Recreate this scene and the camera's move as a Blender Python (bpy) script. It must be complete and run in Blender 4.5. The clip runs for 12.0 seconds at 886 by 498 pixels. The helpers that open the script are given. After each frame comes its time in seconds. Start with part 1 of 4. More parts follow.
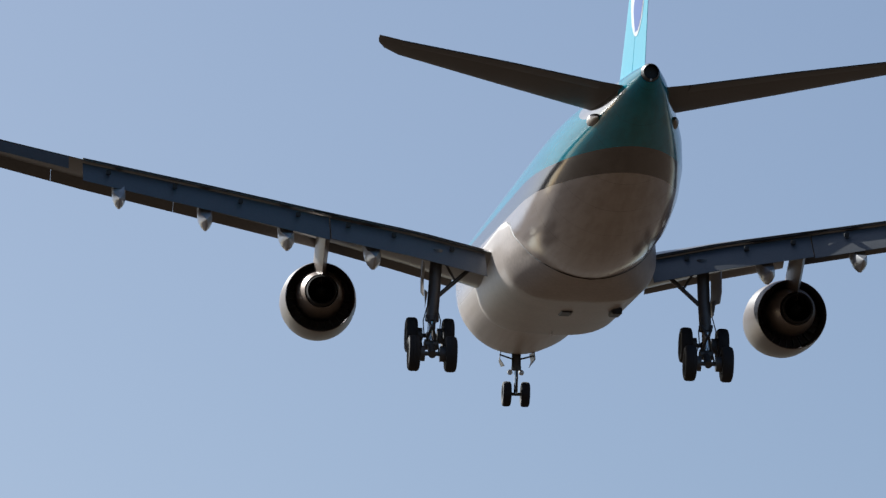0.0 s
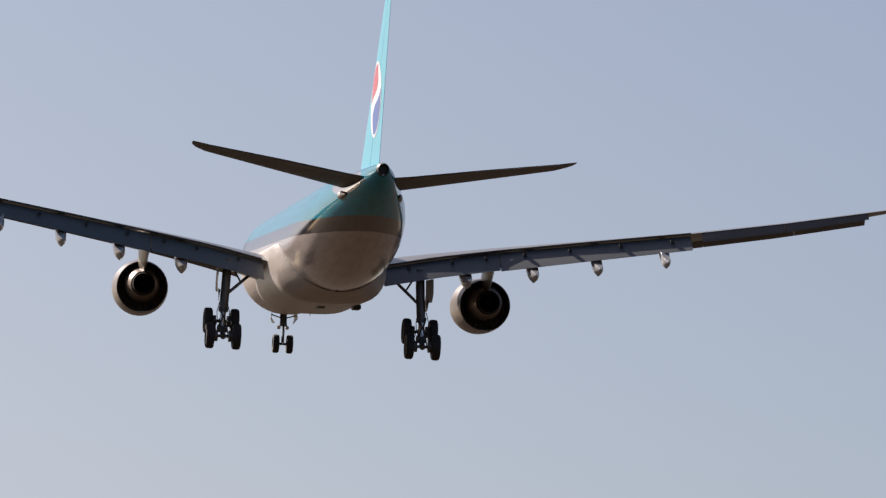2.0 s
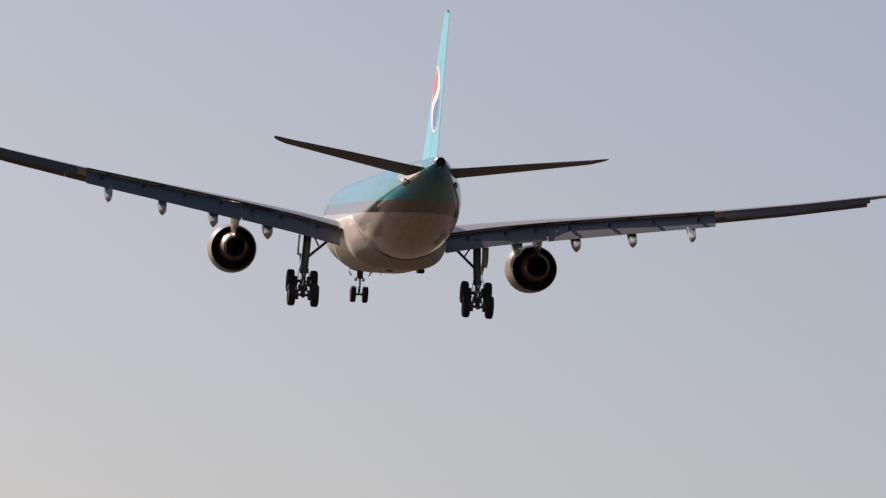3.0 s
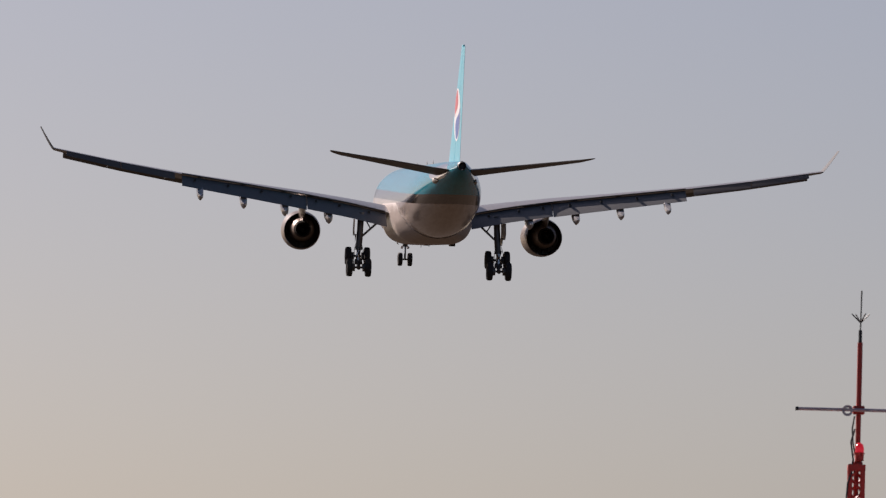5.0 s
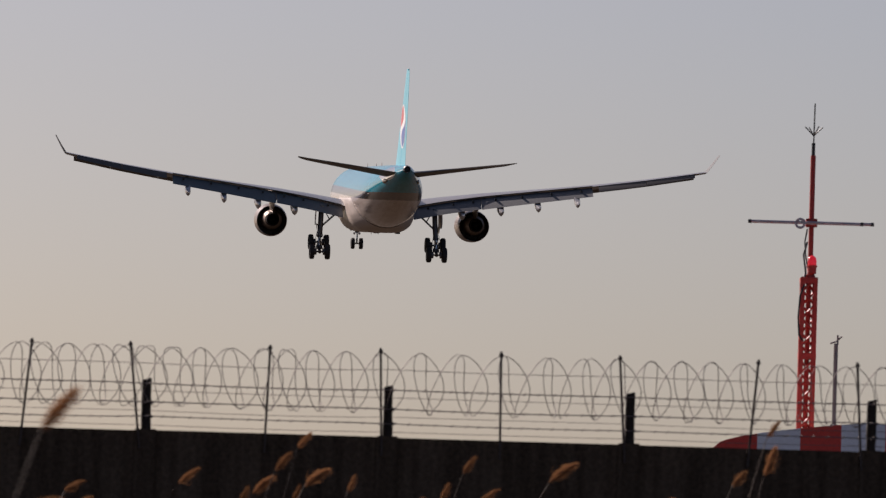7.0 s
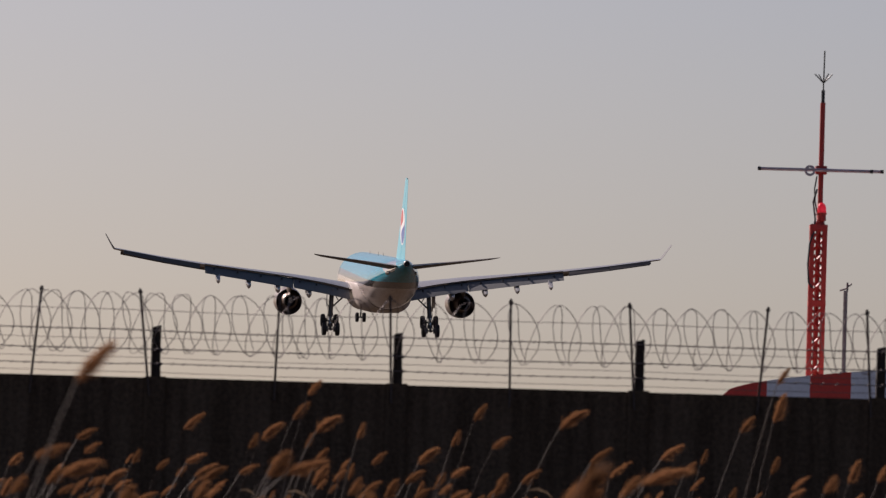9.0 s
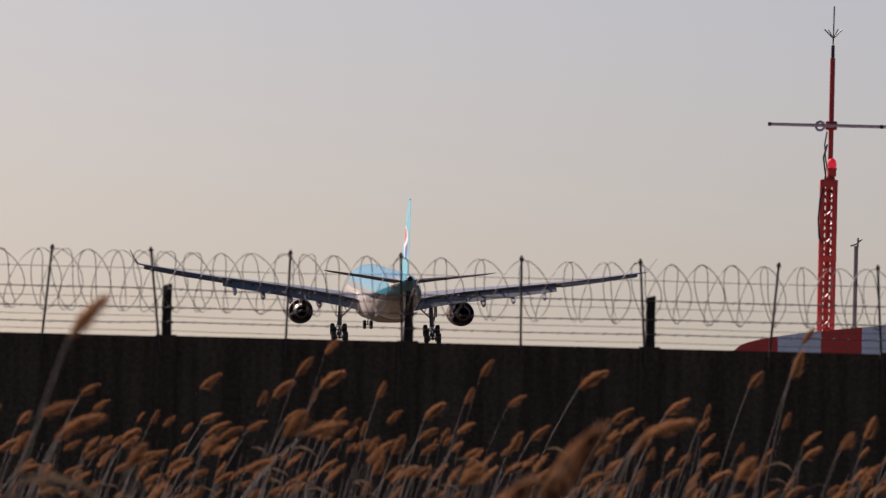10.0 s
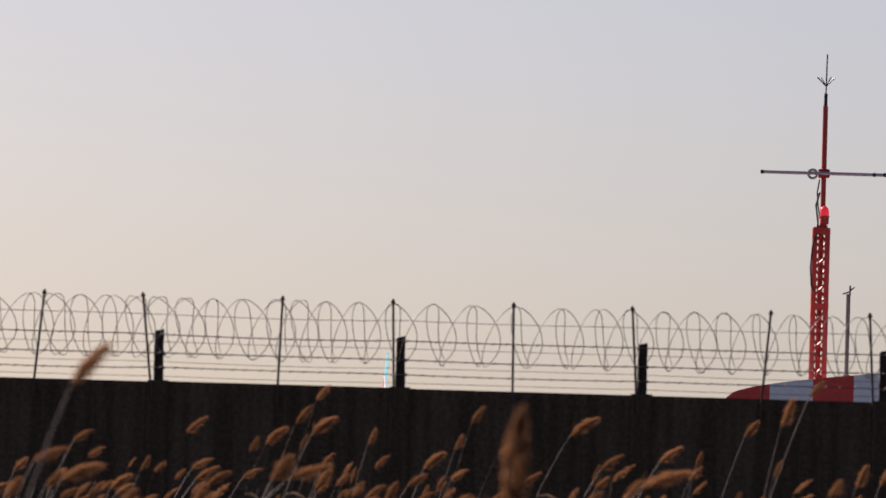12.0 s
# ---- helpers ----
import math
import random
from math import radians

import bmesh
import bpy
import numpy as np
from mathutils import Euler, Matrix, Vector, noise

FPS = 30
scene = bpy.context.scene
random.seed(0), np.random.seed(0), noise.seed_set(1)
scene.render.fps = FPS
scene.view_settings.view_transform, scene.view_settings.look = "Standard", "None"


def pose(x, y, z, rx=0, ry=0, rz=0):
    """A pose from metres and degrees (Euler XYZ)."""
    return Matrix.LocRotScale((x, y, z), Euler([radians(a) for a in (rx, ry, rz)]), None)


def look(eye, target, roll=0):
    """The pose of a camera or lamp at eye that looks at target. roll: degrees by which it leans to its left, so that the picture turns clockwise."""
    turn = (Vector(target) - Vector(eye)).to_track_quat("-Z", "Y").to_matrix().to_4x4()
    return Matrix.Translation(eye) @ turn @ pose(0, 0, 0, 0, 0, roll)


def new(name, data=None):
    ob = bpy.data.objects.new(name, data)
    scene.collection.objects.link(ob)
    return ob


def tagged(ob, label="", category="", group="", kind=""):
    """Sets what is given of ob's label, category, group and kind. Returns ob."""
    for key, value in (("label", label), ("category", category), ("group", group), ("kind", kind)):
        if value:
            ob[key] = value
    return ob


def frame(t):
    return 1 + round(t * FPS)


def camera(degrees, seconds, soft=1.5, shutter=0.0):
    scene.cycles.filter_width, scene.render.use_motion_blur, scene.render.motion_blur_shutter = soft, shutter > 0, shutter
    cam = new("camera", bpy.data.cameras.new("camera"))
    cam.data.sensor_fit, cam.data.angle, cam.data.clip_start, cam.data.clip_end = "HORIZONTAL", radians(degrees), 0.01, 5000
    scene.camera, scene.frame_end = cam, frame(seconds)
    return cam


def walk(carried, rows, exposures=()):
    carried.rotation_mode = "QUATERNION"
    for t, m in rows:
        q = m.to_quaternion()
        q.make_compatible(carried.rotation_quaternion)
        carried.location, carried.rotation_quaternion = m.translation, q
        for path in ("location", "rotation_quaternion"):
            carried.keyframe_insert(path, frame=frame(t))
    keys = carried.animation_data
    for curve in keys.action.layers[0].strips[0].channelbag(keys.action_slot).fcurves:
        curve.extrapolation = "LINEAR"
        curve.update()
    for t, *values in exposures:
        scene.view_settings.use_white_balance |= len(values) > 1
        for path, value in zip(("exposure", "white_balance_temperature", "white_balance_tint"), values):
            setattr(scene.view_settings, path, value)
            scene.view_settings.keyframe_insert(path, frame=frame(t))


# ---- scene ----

# ---- camera: one fixed spot, panned and tilted by hand on a long lens ----
EYE = (0.0, 0.0, 1.6)
cam = camera(6.474, 12.0, 1.3)
cam.data.dof.use_dof = True
cam.data.dof.focus_distance, cam.data.dof.aperture_fstop = 640.0, 11.0
# seconds, pan to the right, tilt upwards, lean (degrees)
AIM = [
    (0.0, -1.0680, 13.1200, 1.748),
    (0.5, -0.1200, 11.7220, 2.089),
    (1.0, 0.3260, 10.5160, 1.443),
    (1.5, 0.3400, 9.5150, 1.839),
    (2.0, 0.6270, 8.7210, 2.816),
    (2.5, 0.8220, 7.7370, 3.315),
    (3.0, 0.0900, 7.0270, 3.860),
    (4.8, -0.2280, 5.0400, 1.620),
    (5.0, -0.2610, 4.8060, 1.534),
    (5.5, -0.1380, 4.1300, 2.077),
    (6.0, 0.0110, 3.7530, 2.269),
    (6.5, 0.0000, 3.6000, 1.948),
    (7.0, 0.1210, 3.4370, 1.717),
    (7.2, 0.1890, 3.3190, 1.700),
    (8.8, 0.0950, 3.1570, 1.710),
    (9.0, 0.0620, 3.0500, 1.703),
    (9.5, 0.0650, 2.7980, 1.530),
    (10.0, -0.0060, 2.7340, 1.457),
    (10.5, -0.0970, 2.6410, 1.594),
    (11.0, 0.0890, 2.5810, 1.284),
    (11.5, 0.1380, 2.8060, 1.395),
    (12.0, 0.0410, 3.0750, 1.672),
]


def aim(pan, tilt, roll):
    p, e = radians(pan), radians(tilt)
    way = Vector((math.sin(p) * math.cos(e), math.cos(p) * math.cos(e), math.sin(e)))
    return look(EYE, Vector(EYE) + way * 100, roll)


walk(cam, [(t, aim(p, e, r)) for t, p, e, r in AIM],
     exposures=[(0, 0.63, 5720, 7), (1.5, 0.66, 6200, 14), (3, 0.60, 6800, 20), (5.5, 0.36, 6550, 24), (7, 0.38, 6550, 24), (9, 0.39, 6500, 25), (10.5, 0.77, 6450, 25), (11, 0.87, 6450, 25), (11.5, 0.86, 6450, 25), (12, 0.82, 6450, 25)])

# ---- light ----
SUN_AZ, SUN_EL = 42.0, 33.0   # degrees to the left of the runway's line, and above the horizon
world = bpy.data.worlds.new("sky")
scene.world = world
world.use_nodes = True
wt = world.node_tree
sky = wt.nodes.new("ShaderNodeTexSky")
sky.sky_type = "NISHITA"
sky.sun_disc = False
sky.sun_elevation = radians(SUN_EL)
sky.sun_rotation = radians(-SUN_AZ)
sky.air_density, sky.dust_density, sky.ozone_density = 1.0, 6.0, 1.0
sky.altitude = 1500
wt.nodes["Background"].inputs["Strength"].default_value = 0.05
wt.links.new(sky.outputs["Color"], wt.nodes["Background"].inputs["Color"])
sun = new("sun", bpy.data.lights.new("sun", "SUN"))
sun.data.energy, sun.data.angle, sun.data.color = 5.0, radians(0.53), (1.0, 0.93, 0.82)
a, e = radians(SUN_AZ), radians(SUN_EL)
sun.matrix_basis = look((0, 0, 300), (300 * math.sin(a) * math.cos(e), -300 * math.cos(a) * math.cos(e), 300 - 300 * math.sin(e)))

# ---- materials ----


def material(name, color, rough=0.6, metal=0.0, vary=0.15, scale=3.0, fine=40.0, bump=0.0, coat=0.0, through_light=0.0, gloss=0.5):
    """A surface with large stains and fine grain, by object space."""
    m = bpy.data.materials.new(name)
    m.use_nodes = True
    t = m.node_tree
    b = t.nodes["Principled BSDF"]
    b.inputs["Roughness"].default_value, b.inputs["Metallic"].default_value = rough, metal
    b.inputs["Coat Weight"].default_value, b.inputs["Specular IOR Level"].default_value = coat, gloss
    at = t.nodes.new("ShaderNodeTexCoord")
    big, small = t.nodes.new("ShaderNodeTexNoise"), t.nodes.new("ShaderNodeTexNoise")
    big.inputs["Scale"].default_value, small.inputs["Scale"].default_value = scale, fine
    big.inputs["Detail"].default_value = small.inputs["Detail"].default_value = 4
    mix = t.nodes.new("ShaderNodeMath")
    mix.operation = "MULTIPLY_ADD"
    mix.inputs[1].default_value = 0.5
    ramp = t.nodes.new("ShaderNodeValToRGB")
    c = Vector(color)
    ramp.color_ramp.elements[0].position, ramp.color_ramp.elements[1].position = 0.45, 1.05
    ramp.color_ramp.elements[0].color = (*(c * (1 - vary)), 1)
    ramp.color_ramp.elements[1].color = (*(c * (1 + vary)), 1)
    for n in (big, small):
        t.links.new(at.outputs["Object"], n.inputs["Vector"])
    t.links.new(big.outputs["Fac"], mix.inputs[0])
    t.links.new(small.outputs["Fac"], mix.inputs[2])
    t.links.new(mix.outputs[0], ramp.inputs["Fac"])
    t.links.new(ramp.outputs["Color"], b.inputs["Base Color"])
    if bump:
        bp = t.nodes.new("ShaderNodeBump")
        bp.inputs["Strength"].default_value, bp.inputs["Distance"].default_value = bump, 0.02
        t.links.new(mix.outputs[0], bp.inputs["Height"])
        t.links.new(bp.outputs["Normal"], b.inputs["Normal"])
    if through_light:
        tr, add = t.nodes.new("ShaderNodeBsdfTranslucent"), t.nodes.new("ShaderNodeMixShader")
        add.inputs["Fac"].default_value = through_light
        t.links.new(ramp.outputs["Color"], tr.inputs["Color"])
        t.links.new(b.outputs[0], add.inputs[1])
        t.links.new(tr.outputs[0], add.inputs[2])
        t.links.new(add.outputs[0], t.nodes["Material Output"].inputs["Surface"])
    return m


def livery():
    """Fuselage paint: sky blue above, a silver band and an off-white belly below, with panel seams and grime."""
    m = material("fuselage_paint", (0.5, 0.5, 0.5), 0.13, 0.0, 0.06, 0.5, 6.0, 0.0, 0.0, 0.0, 0.3)
    t = m.node_tree
    b = t.nodes["Principled BSDF"]
    old = b.inputs["Base Color"].links[0].from_socket
    at = t.nodes.new("ShaderNodeTexCoord")
    sep = t.nodes.new("ShaderNodeSeparateXYZ")
    t.links.new(at.outputs["Object"], sep.inputs[0])
    bands = t.nodes.new("ShaderNodeValToRGB")
    bands.color_ramp.interpolation = "CONSTANT"
    span = t.nodes.new("ShaderNodeMapRange")
    span.inputs["From Min"].default_value, span.inputs["From Max"].default_value = -4.0, 4.0
    # the bands climb gently towards the nose
    ahead, climb = t.nodes.new("ShaderNodeMath"), t.nodes.new("ShaderNodeMath")
    ahead.operation, climb.operation = "MAXIMUM", "MULTIPLY_ADD"
    ahead.inputs[1].default_value, climb.inputs[1].default_value = -18.0, -0.019
    t.links.new(sep.outputs["Y"], ahead.inputs[0])
    t.links.new(ahead.outputs[0], climb.inputs[0])
    t.links.new(sep.outputs["Z"], climb.inputs[2])
    t.links.new(climb.outputs[0], span.inputs["Value"])
    t.links.new(span.outputs[0], bands.inputs["Fac"])
    el = bands.color_ramp.elements
    el[0].position, el[0].color = 0.0, (0.54, 0.465, 0.42, 1)
    el[1].position, el[1].color = (BAND_LOW + 4) / 8, (0.19, 0.165, 0.15, 1)
    up = el.new((BAND_HIGH + 4) / 8)
    up.color = (0.018, 0.265, 0.355, 1)
    mul = t.nodes.new("ShaderNodeMix")
    mul.data_type, mul.blend_type = "RGBA", "OVERLAY"
    mul.inputs["Factor"].default_value = 0.35
    t.links.new(bands.outputs["Color"], mul.inputs[6])
    t.links.new(old, mul.inputs[7])
    # frame seams every 2.6 m along the body
    seam = t.nodes.new("ShaderNodeMath")
    seam.operation = "PINGPONG"
    seam.inputs[1].default_value = 1.3
    t.links.new(sep.outputs["Y"], seam.inputs[0])
    line = t.nodes.new("ShaderNodeMath")
    line.operation = "LESS_THAN"
    line.inputs[1].default_value = 0.012
    t.links.new(seam.outputs[0], line.inputs[0])
    dark = t.nodes.new("ShaderNodeMix")
    dark.data_type, dark.blend_type = "RGBA", "MULTIPLY"
    dark.inputs[7].default_value = (0.6, 0.6, 0.6, 1)
    t.links.new(line.outputs[0], dark.inputs["Factor"])
    t.links.new(mul.outputs[2], dark.inputs[6])
    flow = t.nodes.new("ShaderNodeMapping")
    flow.inputs["Scale"].default_value = (3.2, 0.10, 3.2)
    t.links.new(at.outputs["Object"], flow.inputs["Vector"])
    streak = t.nodes.new("ShaderNodeTexNoise")
    streak.inputs["Scale"].default_value, streak.inputs["Detail"].default_value = 1.0, 5
    t.links.new(flow.outputs[0], streak.inputs["Vector"])
    soil = t.nodes.new("ShaderNodeValToRGB")
    soil.color_ramp.elements[0].position, soil.color_ramp.elements[1].position = 0.36, 0.62
    soil.color_ramp.elements[0].color = (0.72, 0.68, 0.64, 1)
    t.links.new(streak.outputs["Fac"], soil.inputs["Fac"])
    worn = t.nodes.new("ShaderNodeMix")
    worn.data_type, worn.blend_type = "RGBA", "MULTIPLY"
    worn.inputs["Factor"].default_value = 0.55
    t.links.new(dark.outputs[2], worn.inputs[6])
    t.links.new(soil.outputs["Color"], worn.inputs[7])
    # bare metal round the roots of the tailplane; the band is silver paint
    near, far, bare = t.nodes.new("ShaderNodeMapping"), t.nodes.new("ShaderNodeVectorMath"), t.nodes.new("ShaderNodeMath")
    near.inputs["Scale"].default_value = (0, 1 / 2.9, 1 / 0.62)
    near.inputs["Location"].default_value = (0, 23.9 / 2.9, -2.0 / 0.62)
    far.operation, bare.operation = "LENGTH", "LESS_THAN"
    bare.inputs[1].default_value = 1.0
    t.links.new(at.outputs["Object"], near.inputs["Vector"])
    t.links.new(near.outputs[0], far.inputs[0])
    t.links.new(far.outputs["Value"], bare.inputs[0])
    plate = t.nodes.new("ShaderNodeMix")
    plate.data_type = "RGBA"
    plate.inputs[7].default_value = (0.5, 0.48, 0.46, 1)
    t.links.new(bare.outputs[0], plate.inputs["Factor"])
    t.links.new(worn.outputs[2], plate.inputs[6])
    t.links.new(plate.outputs[2], b.inputs["Base Color"])
    silver = t.nodes.new("ShaderNodeValToRGB")
    silver.color_ramp.interpolation = "CONSTANT"
    se = silver.color_ramp.elements
    se[0].position, se[0].color = 0.0, (0, 0, 0, 1)
    se[1].position, se[1].color = (BAND_LOW + 4) / 8, (0.8, 0.8, 0.8, 1)
    se.new((BAND_HIGH + 4) / 8).color = (0, 0, 0, 1)
    t.links.new(span.outputs[0], silver.inputs["Fac"])
    gleam = t.nodes.new("ShaderNodeMath")
    gleam.operation = "MAXIMUM"
    t.links.new(silver.outputs["Color"], gleam.inputs[0])
    t.links.new(bare.outputs[0], gleam.inputs[1])
    t.links.new(gleam.outputs[0], b.inputs["Metallic"])
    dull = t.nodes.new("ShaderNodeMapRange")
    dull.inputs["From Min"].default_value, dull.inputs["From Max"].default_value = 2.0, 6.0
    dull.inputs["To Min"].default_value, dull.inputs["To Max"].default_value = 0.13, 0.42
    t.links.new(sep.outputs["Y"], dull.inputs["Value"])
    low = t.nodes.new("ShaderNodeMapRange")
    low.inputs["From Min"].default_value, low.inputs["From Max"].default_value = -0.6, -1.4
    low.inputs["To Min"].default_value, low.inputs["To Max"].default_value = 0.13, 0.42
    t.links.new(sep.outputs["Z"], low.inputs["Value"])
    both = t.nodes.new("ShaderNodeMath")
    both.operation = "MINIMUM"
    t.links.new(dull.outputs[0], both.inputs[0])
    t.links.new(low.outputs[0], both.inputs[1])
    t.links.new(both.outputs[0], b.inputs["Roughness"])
    return m


BAND_LOW, BAND_HIGH = 0.0, 0.66
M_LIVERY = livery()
M_BLUE = material("sky_blue_paint", (0.06, 0.44, 0.56), 0.36, 0, 0.05, 0.6, 8, 0, 0.15)
M_WHITE = material("off_white_paint", (0.38, 0.32, 0.28), 0.38, 0, 0.1, 0.6, 8, 0, 0.15)
M_WING = material("wing_grey_paint", (0.17, 0.165, 0.165), 0.38, 0, 0.12, 0.8, 9, 0, 0.2)
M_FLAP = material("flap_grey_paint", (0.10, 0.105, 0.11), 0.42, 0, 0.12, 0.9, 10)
# grey darkened all over: the shade of tailplane and aileron undersides is in the colour
M_SHADED_GREY = material("shaded_underside_paint", (0.095, 0.08, 0.072), 0.5, 0, 0.12, 0.8, 9)
M_METAL = material("worn_metal", (0.3, 0.26, 0.22), 0.42, 0.9, 0.2, 2, 25)
# off-white taken down to brown-grey: shade under the cowls is put into the colour
M_NACELLE_SHADED = material("shaded_nacelle_paint", (0.19, 0.154, 0.13), 0.36, 0.0, 0.12, 0.8, 9, gloss=0.2)
M_FAIRING = material("belly_fairing_paint", (0.42, 0.36, 0.32), 0.4, 0, 0.14, 0.7, 7, gloss=0.25)
M_TRACK = material("track_fairing_paint", (0.36, 0.36, 0.37), 0.32, 0, 0.1, 0.8, 9, 0, 0.3)
M_WINGLET = material("winglet_paint", (0.055, 0.06, 0.068), 0.8, 0, 0.08, 1, 9)
M_HOT = material("heat_stained_metal", (0.26, 0.205, 0.17), 0.42, 0.7, 0.25, 2, 25)
M_DUCT = material("duct_lining", (0.17, 0.15, 0.138), 0.6, 0.2, 0.25, 2, 25)
M_SOOT = material("sooty_metal", (0.03, 0.027, 0.025), 0.95, 0.0, 0.25, 2, 25, gloss=0.1)
M_GEAR = material("gear_steel", (0.11, 0.104, 0.1), 0.45, 0.4, 0.2, 3, 30)
M_CHROME = material("polished_strut", (0.7, 0.7, 0.68), 0.15, 1.0, 0.05, 3, 30)
M_TYRE = material("tyre_rubber", (0.022, 0.020, 0.020), 0.75, 0, 0.2, 3, 40, 0.2)
M_RIM = material("wheel_rim", (0.1, 0.1, 0.095), 0.4, 0.6, 0.15, 4, 30)
M_LOGO_RED = material("emblem_red", (0.55, 0.06, 0.08), 0.35, 0, 0.05, 1, 9)
M_LOGO_BLUE = material("emblem_blue", (0.04, 0.10, 0.36), 0.35, 0, 0.05, 1, 9)
M_LOGO_WHITE = material("emblem_white", (0.8, 0.8, 0.8), 0.35, 0, 0.03, 1, 9)
M_BLACK = material("black_fitting", (0.02, 0.02, 0.02), 0.5, 0, 0.2, 3, 30)
M_LAMP_GLASS = material("lamp_glass", (0.8, 0.8, 0.78), 0.1, 0, 0.03)
M_CONCRETE = material("stained_concrete", (0.092, 0.064, 0.043), 0.95, 0, 0.45, 1.3, 22, 0.5, gloss=0.15)
_t = M_CONCRETE.node_tree
_n = {n.bl_idname: n for n in _t.nodes}
_run, _wet = _t.nodes.new("ShaderNodeMapping"), _t.nodes.new("ShaderNodeTexNoise")
_run.inputs["Scale"].default_value = (7.0, 7.0, 0.5)
_wet.inputs["Scale"].default_value, _wet.inputs["Detail"].default_value = 1.0, 4
_dry, _all = _t.nodes.new("ShaderNodeValToRGB"), _t.nodes.new("ShaderNodeMix")
_dry.color_ramp.elements[0].position, _dry.color_ramp.elements[1].position = 0.38, 0.6
_dry.color_ramp.elements[0].color = (0.45, 0.42, 0.4, 1)
_all.data_type, _all.blend_type = "RGBA", "MULTIPLY"
_all.inputs["Factor"].default_value = 0.65
_t.links.new(_n["ShaderNodeTexCoord"].outputs["Object"], _run.inputs["Vector"])
_t.links.new(_run.outputs[0], _wet.inputs["Vector"])
_t.links.new(_wet.outputs["Fac"], _dry.inputs["Fac"])
_t.links.new(_n["ShaderNodeValToRGB"].outputs["Color"], _all.inputs[6])
_t.links.new(_dry.outputs["Color"], _all.inputs[7])
_t.links.new(_all.outputs[2], _n["ShaderNodeBsdfPrincipled"].inputs["Base Color"])
M_POST = material("weathered_post", (0.028, 0.019, 0.013), 0.9, 0, 0.4, 4, 40, 0.5)
M_RUST = material("rusty_steel", (0.085, 0.062, 0.052), 0.7, 0.3, 0.4, 6, 60, 0.3)
M_WIRE = material("weathered_wire", (0.15, 0.12, 0.108), 0.6, 0.4, 0.3, 6, 60)
M_HUT_RED = material("hut_red_paint", (0.68, 0.05, 0.03), 0.5, 0, 0.15, 2, 20)
M_RED = material("signal_red_paint", (0.42, 0.034, 0.022), 0.5, 0, 0.18, 2, 20)
M_SIGNWHITE = material("signal_white_paint", (0.80, 0.80, 0.82), 0.5, 0, 0.1, 2, 20)
M_GALV = material("galvanised_tube", (0.42, 0.38, 0.40), 0.45, 0.3, 0.12, 3, 30)
M_GREYPOLE = material("grey_pole", (0.16, 0.15, 0.15), 0.6, 0.2, 0.2, 3, 30)
M_GROUND = material("winter_grass", (0.047, 0.033, 0.022), 0.95, 0, 0.4, 0.15, 3, 0.6, 0, 0, 0.1)
M_STALK = material("dry_stalk", (0.075, 0.046, 0.028), 0.7, 0, 0.3, 3, 20, 0, 0, 0.2)
M_PLUME = material("reed_plume", (0.198, 0.094, 0.042), 0.9, 0, 0.35, 5, 60, 0, 0, 0.5)
for _m in (M_PLUME, M_STALK):
    _t = _m.node_tree
    _n = {n.bl_idname: n for n in _t.nodes}
    _own, _hue, _dim = _t.nodes.new("ShaderNodeObjectInfo"), _t.nodes.new("ShaderNodeHueSaturation"), _t.nodes.new("ShaderNodeMapRange")
    _dim.inputs["To Min"].default_value, _dim.inputs["To Max"].default_value = 0.8, 1.25
    _t.links.new(_own.outputs["Random"], _dim.inputs["Value"])
    _t.links.new(_dim.outputs[0], _hue.inputs["Value"])
    _t.links.new(_n["ShaderNodeValToRGB"].outputs["Color"], _hue.inputs["Color"])
    _t.links.new(_hue.outputs["Color"], _n["ShaderNodeBsdfPrincipled"].inputs["Base Color"])
    _t.links.new(_hue.outputs["Color"], _n["ShaderNodeBsdfTranslucent"].inputs["Color"])
M_LEAF = material("dry_reed_leaf", (0.13, 0.09, 0.055), 0.8, 0, 0.3, 4, 30, 0, 0, 0.35)
M_BEACON = bpy.data.materials.new("red_obstruction_glass")
M_BEACON.use_nodes = True
_b = M_BEACON.node_tree.nodes["Principled BSDF"]
_b.inputs["Base Color"].default_value = (0.7, 0.02, 0.03, 1)
_b.inputs["Roughness"].default_value = 0.2
_b.inputs["Emission Color"].default_value = (1.0, 0.03, 0.05, 1)
_b.inputs["Emission Strength"].default_value = 0.25


# ---- mesh tools ----


def finish(bm, smooth=35):
    bmesh.ops.recalc_face_normals(bm, faces=bm.faces)
    me = bpy.data.meshes.new("m")
    for f in bm.faces:
        f.smooth = True
    for e in bm.edges:
        if len(e.link_faces) == 2 and e.calc_face_angle(0) > radians(smooth):
            e.smooth = False
    bm.to_mesh(me)
    bm.free()
    return me


def part(name, bm, mat, parent=None, label="", smooth=35):
    me = finish(bm, smooth) if isinstance(bm, bmesh.types.BMesh) else bm
    if not me.materials:
        me.materials.append(mat)
    me.name = name
    ob = new(name, me)
    ob.parent = parent
    if label:
        ob["label"] = label
    return ob


def thing(name, label, category, group="", at=(0, 0, 0)):
    ob = new(name)
    ob.empty_display_size = 0.2
    ob.location = at
    return tagged(ob, label, category, group)


def loft(rings, bm=None, close=True):
    """Skins rings of equally many points."""
    bm = bm or bmesh.new()
    rows = [[bm.verts.new(p) for p in r] for r in rings]
    n = len(rows[0])
    for a, b in zip(rows, rows[1:]):
        for i in range(n):
            j = (i + 1) % n
            bm.faces.new((a[i], a[j], b[j], b[i]))
    if close:
        bm.faces.new(rows[0][::-1])
        bm.faces.new(rows[-1])
    return bm


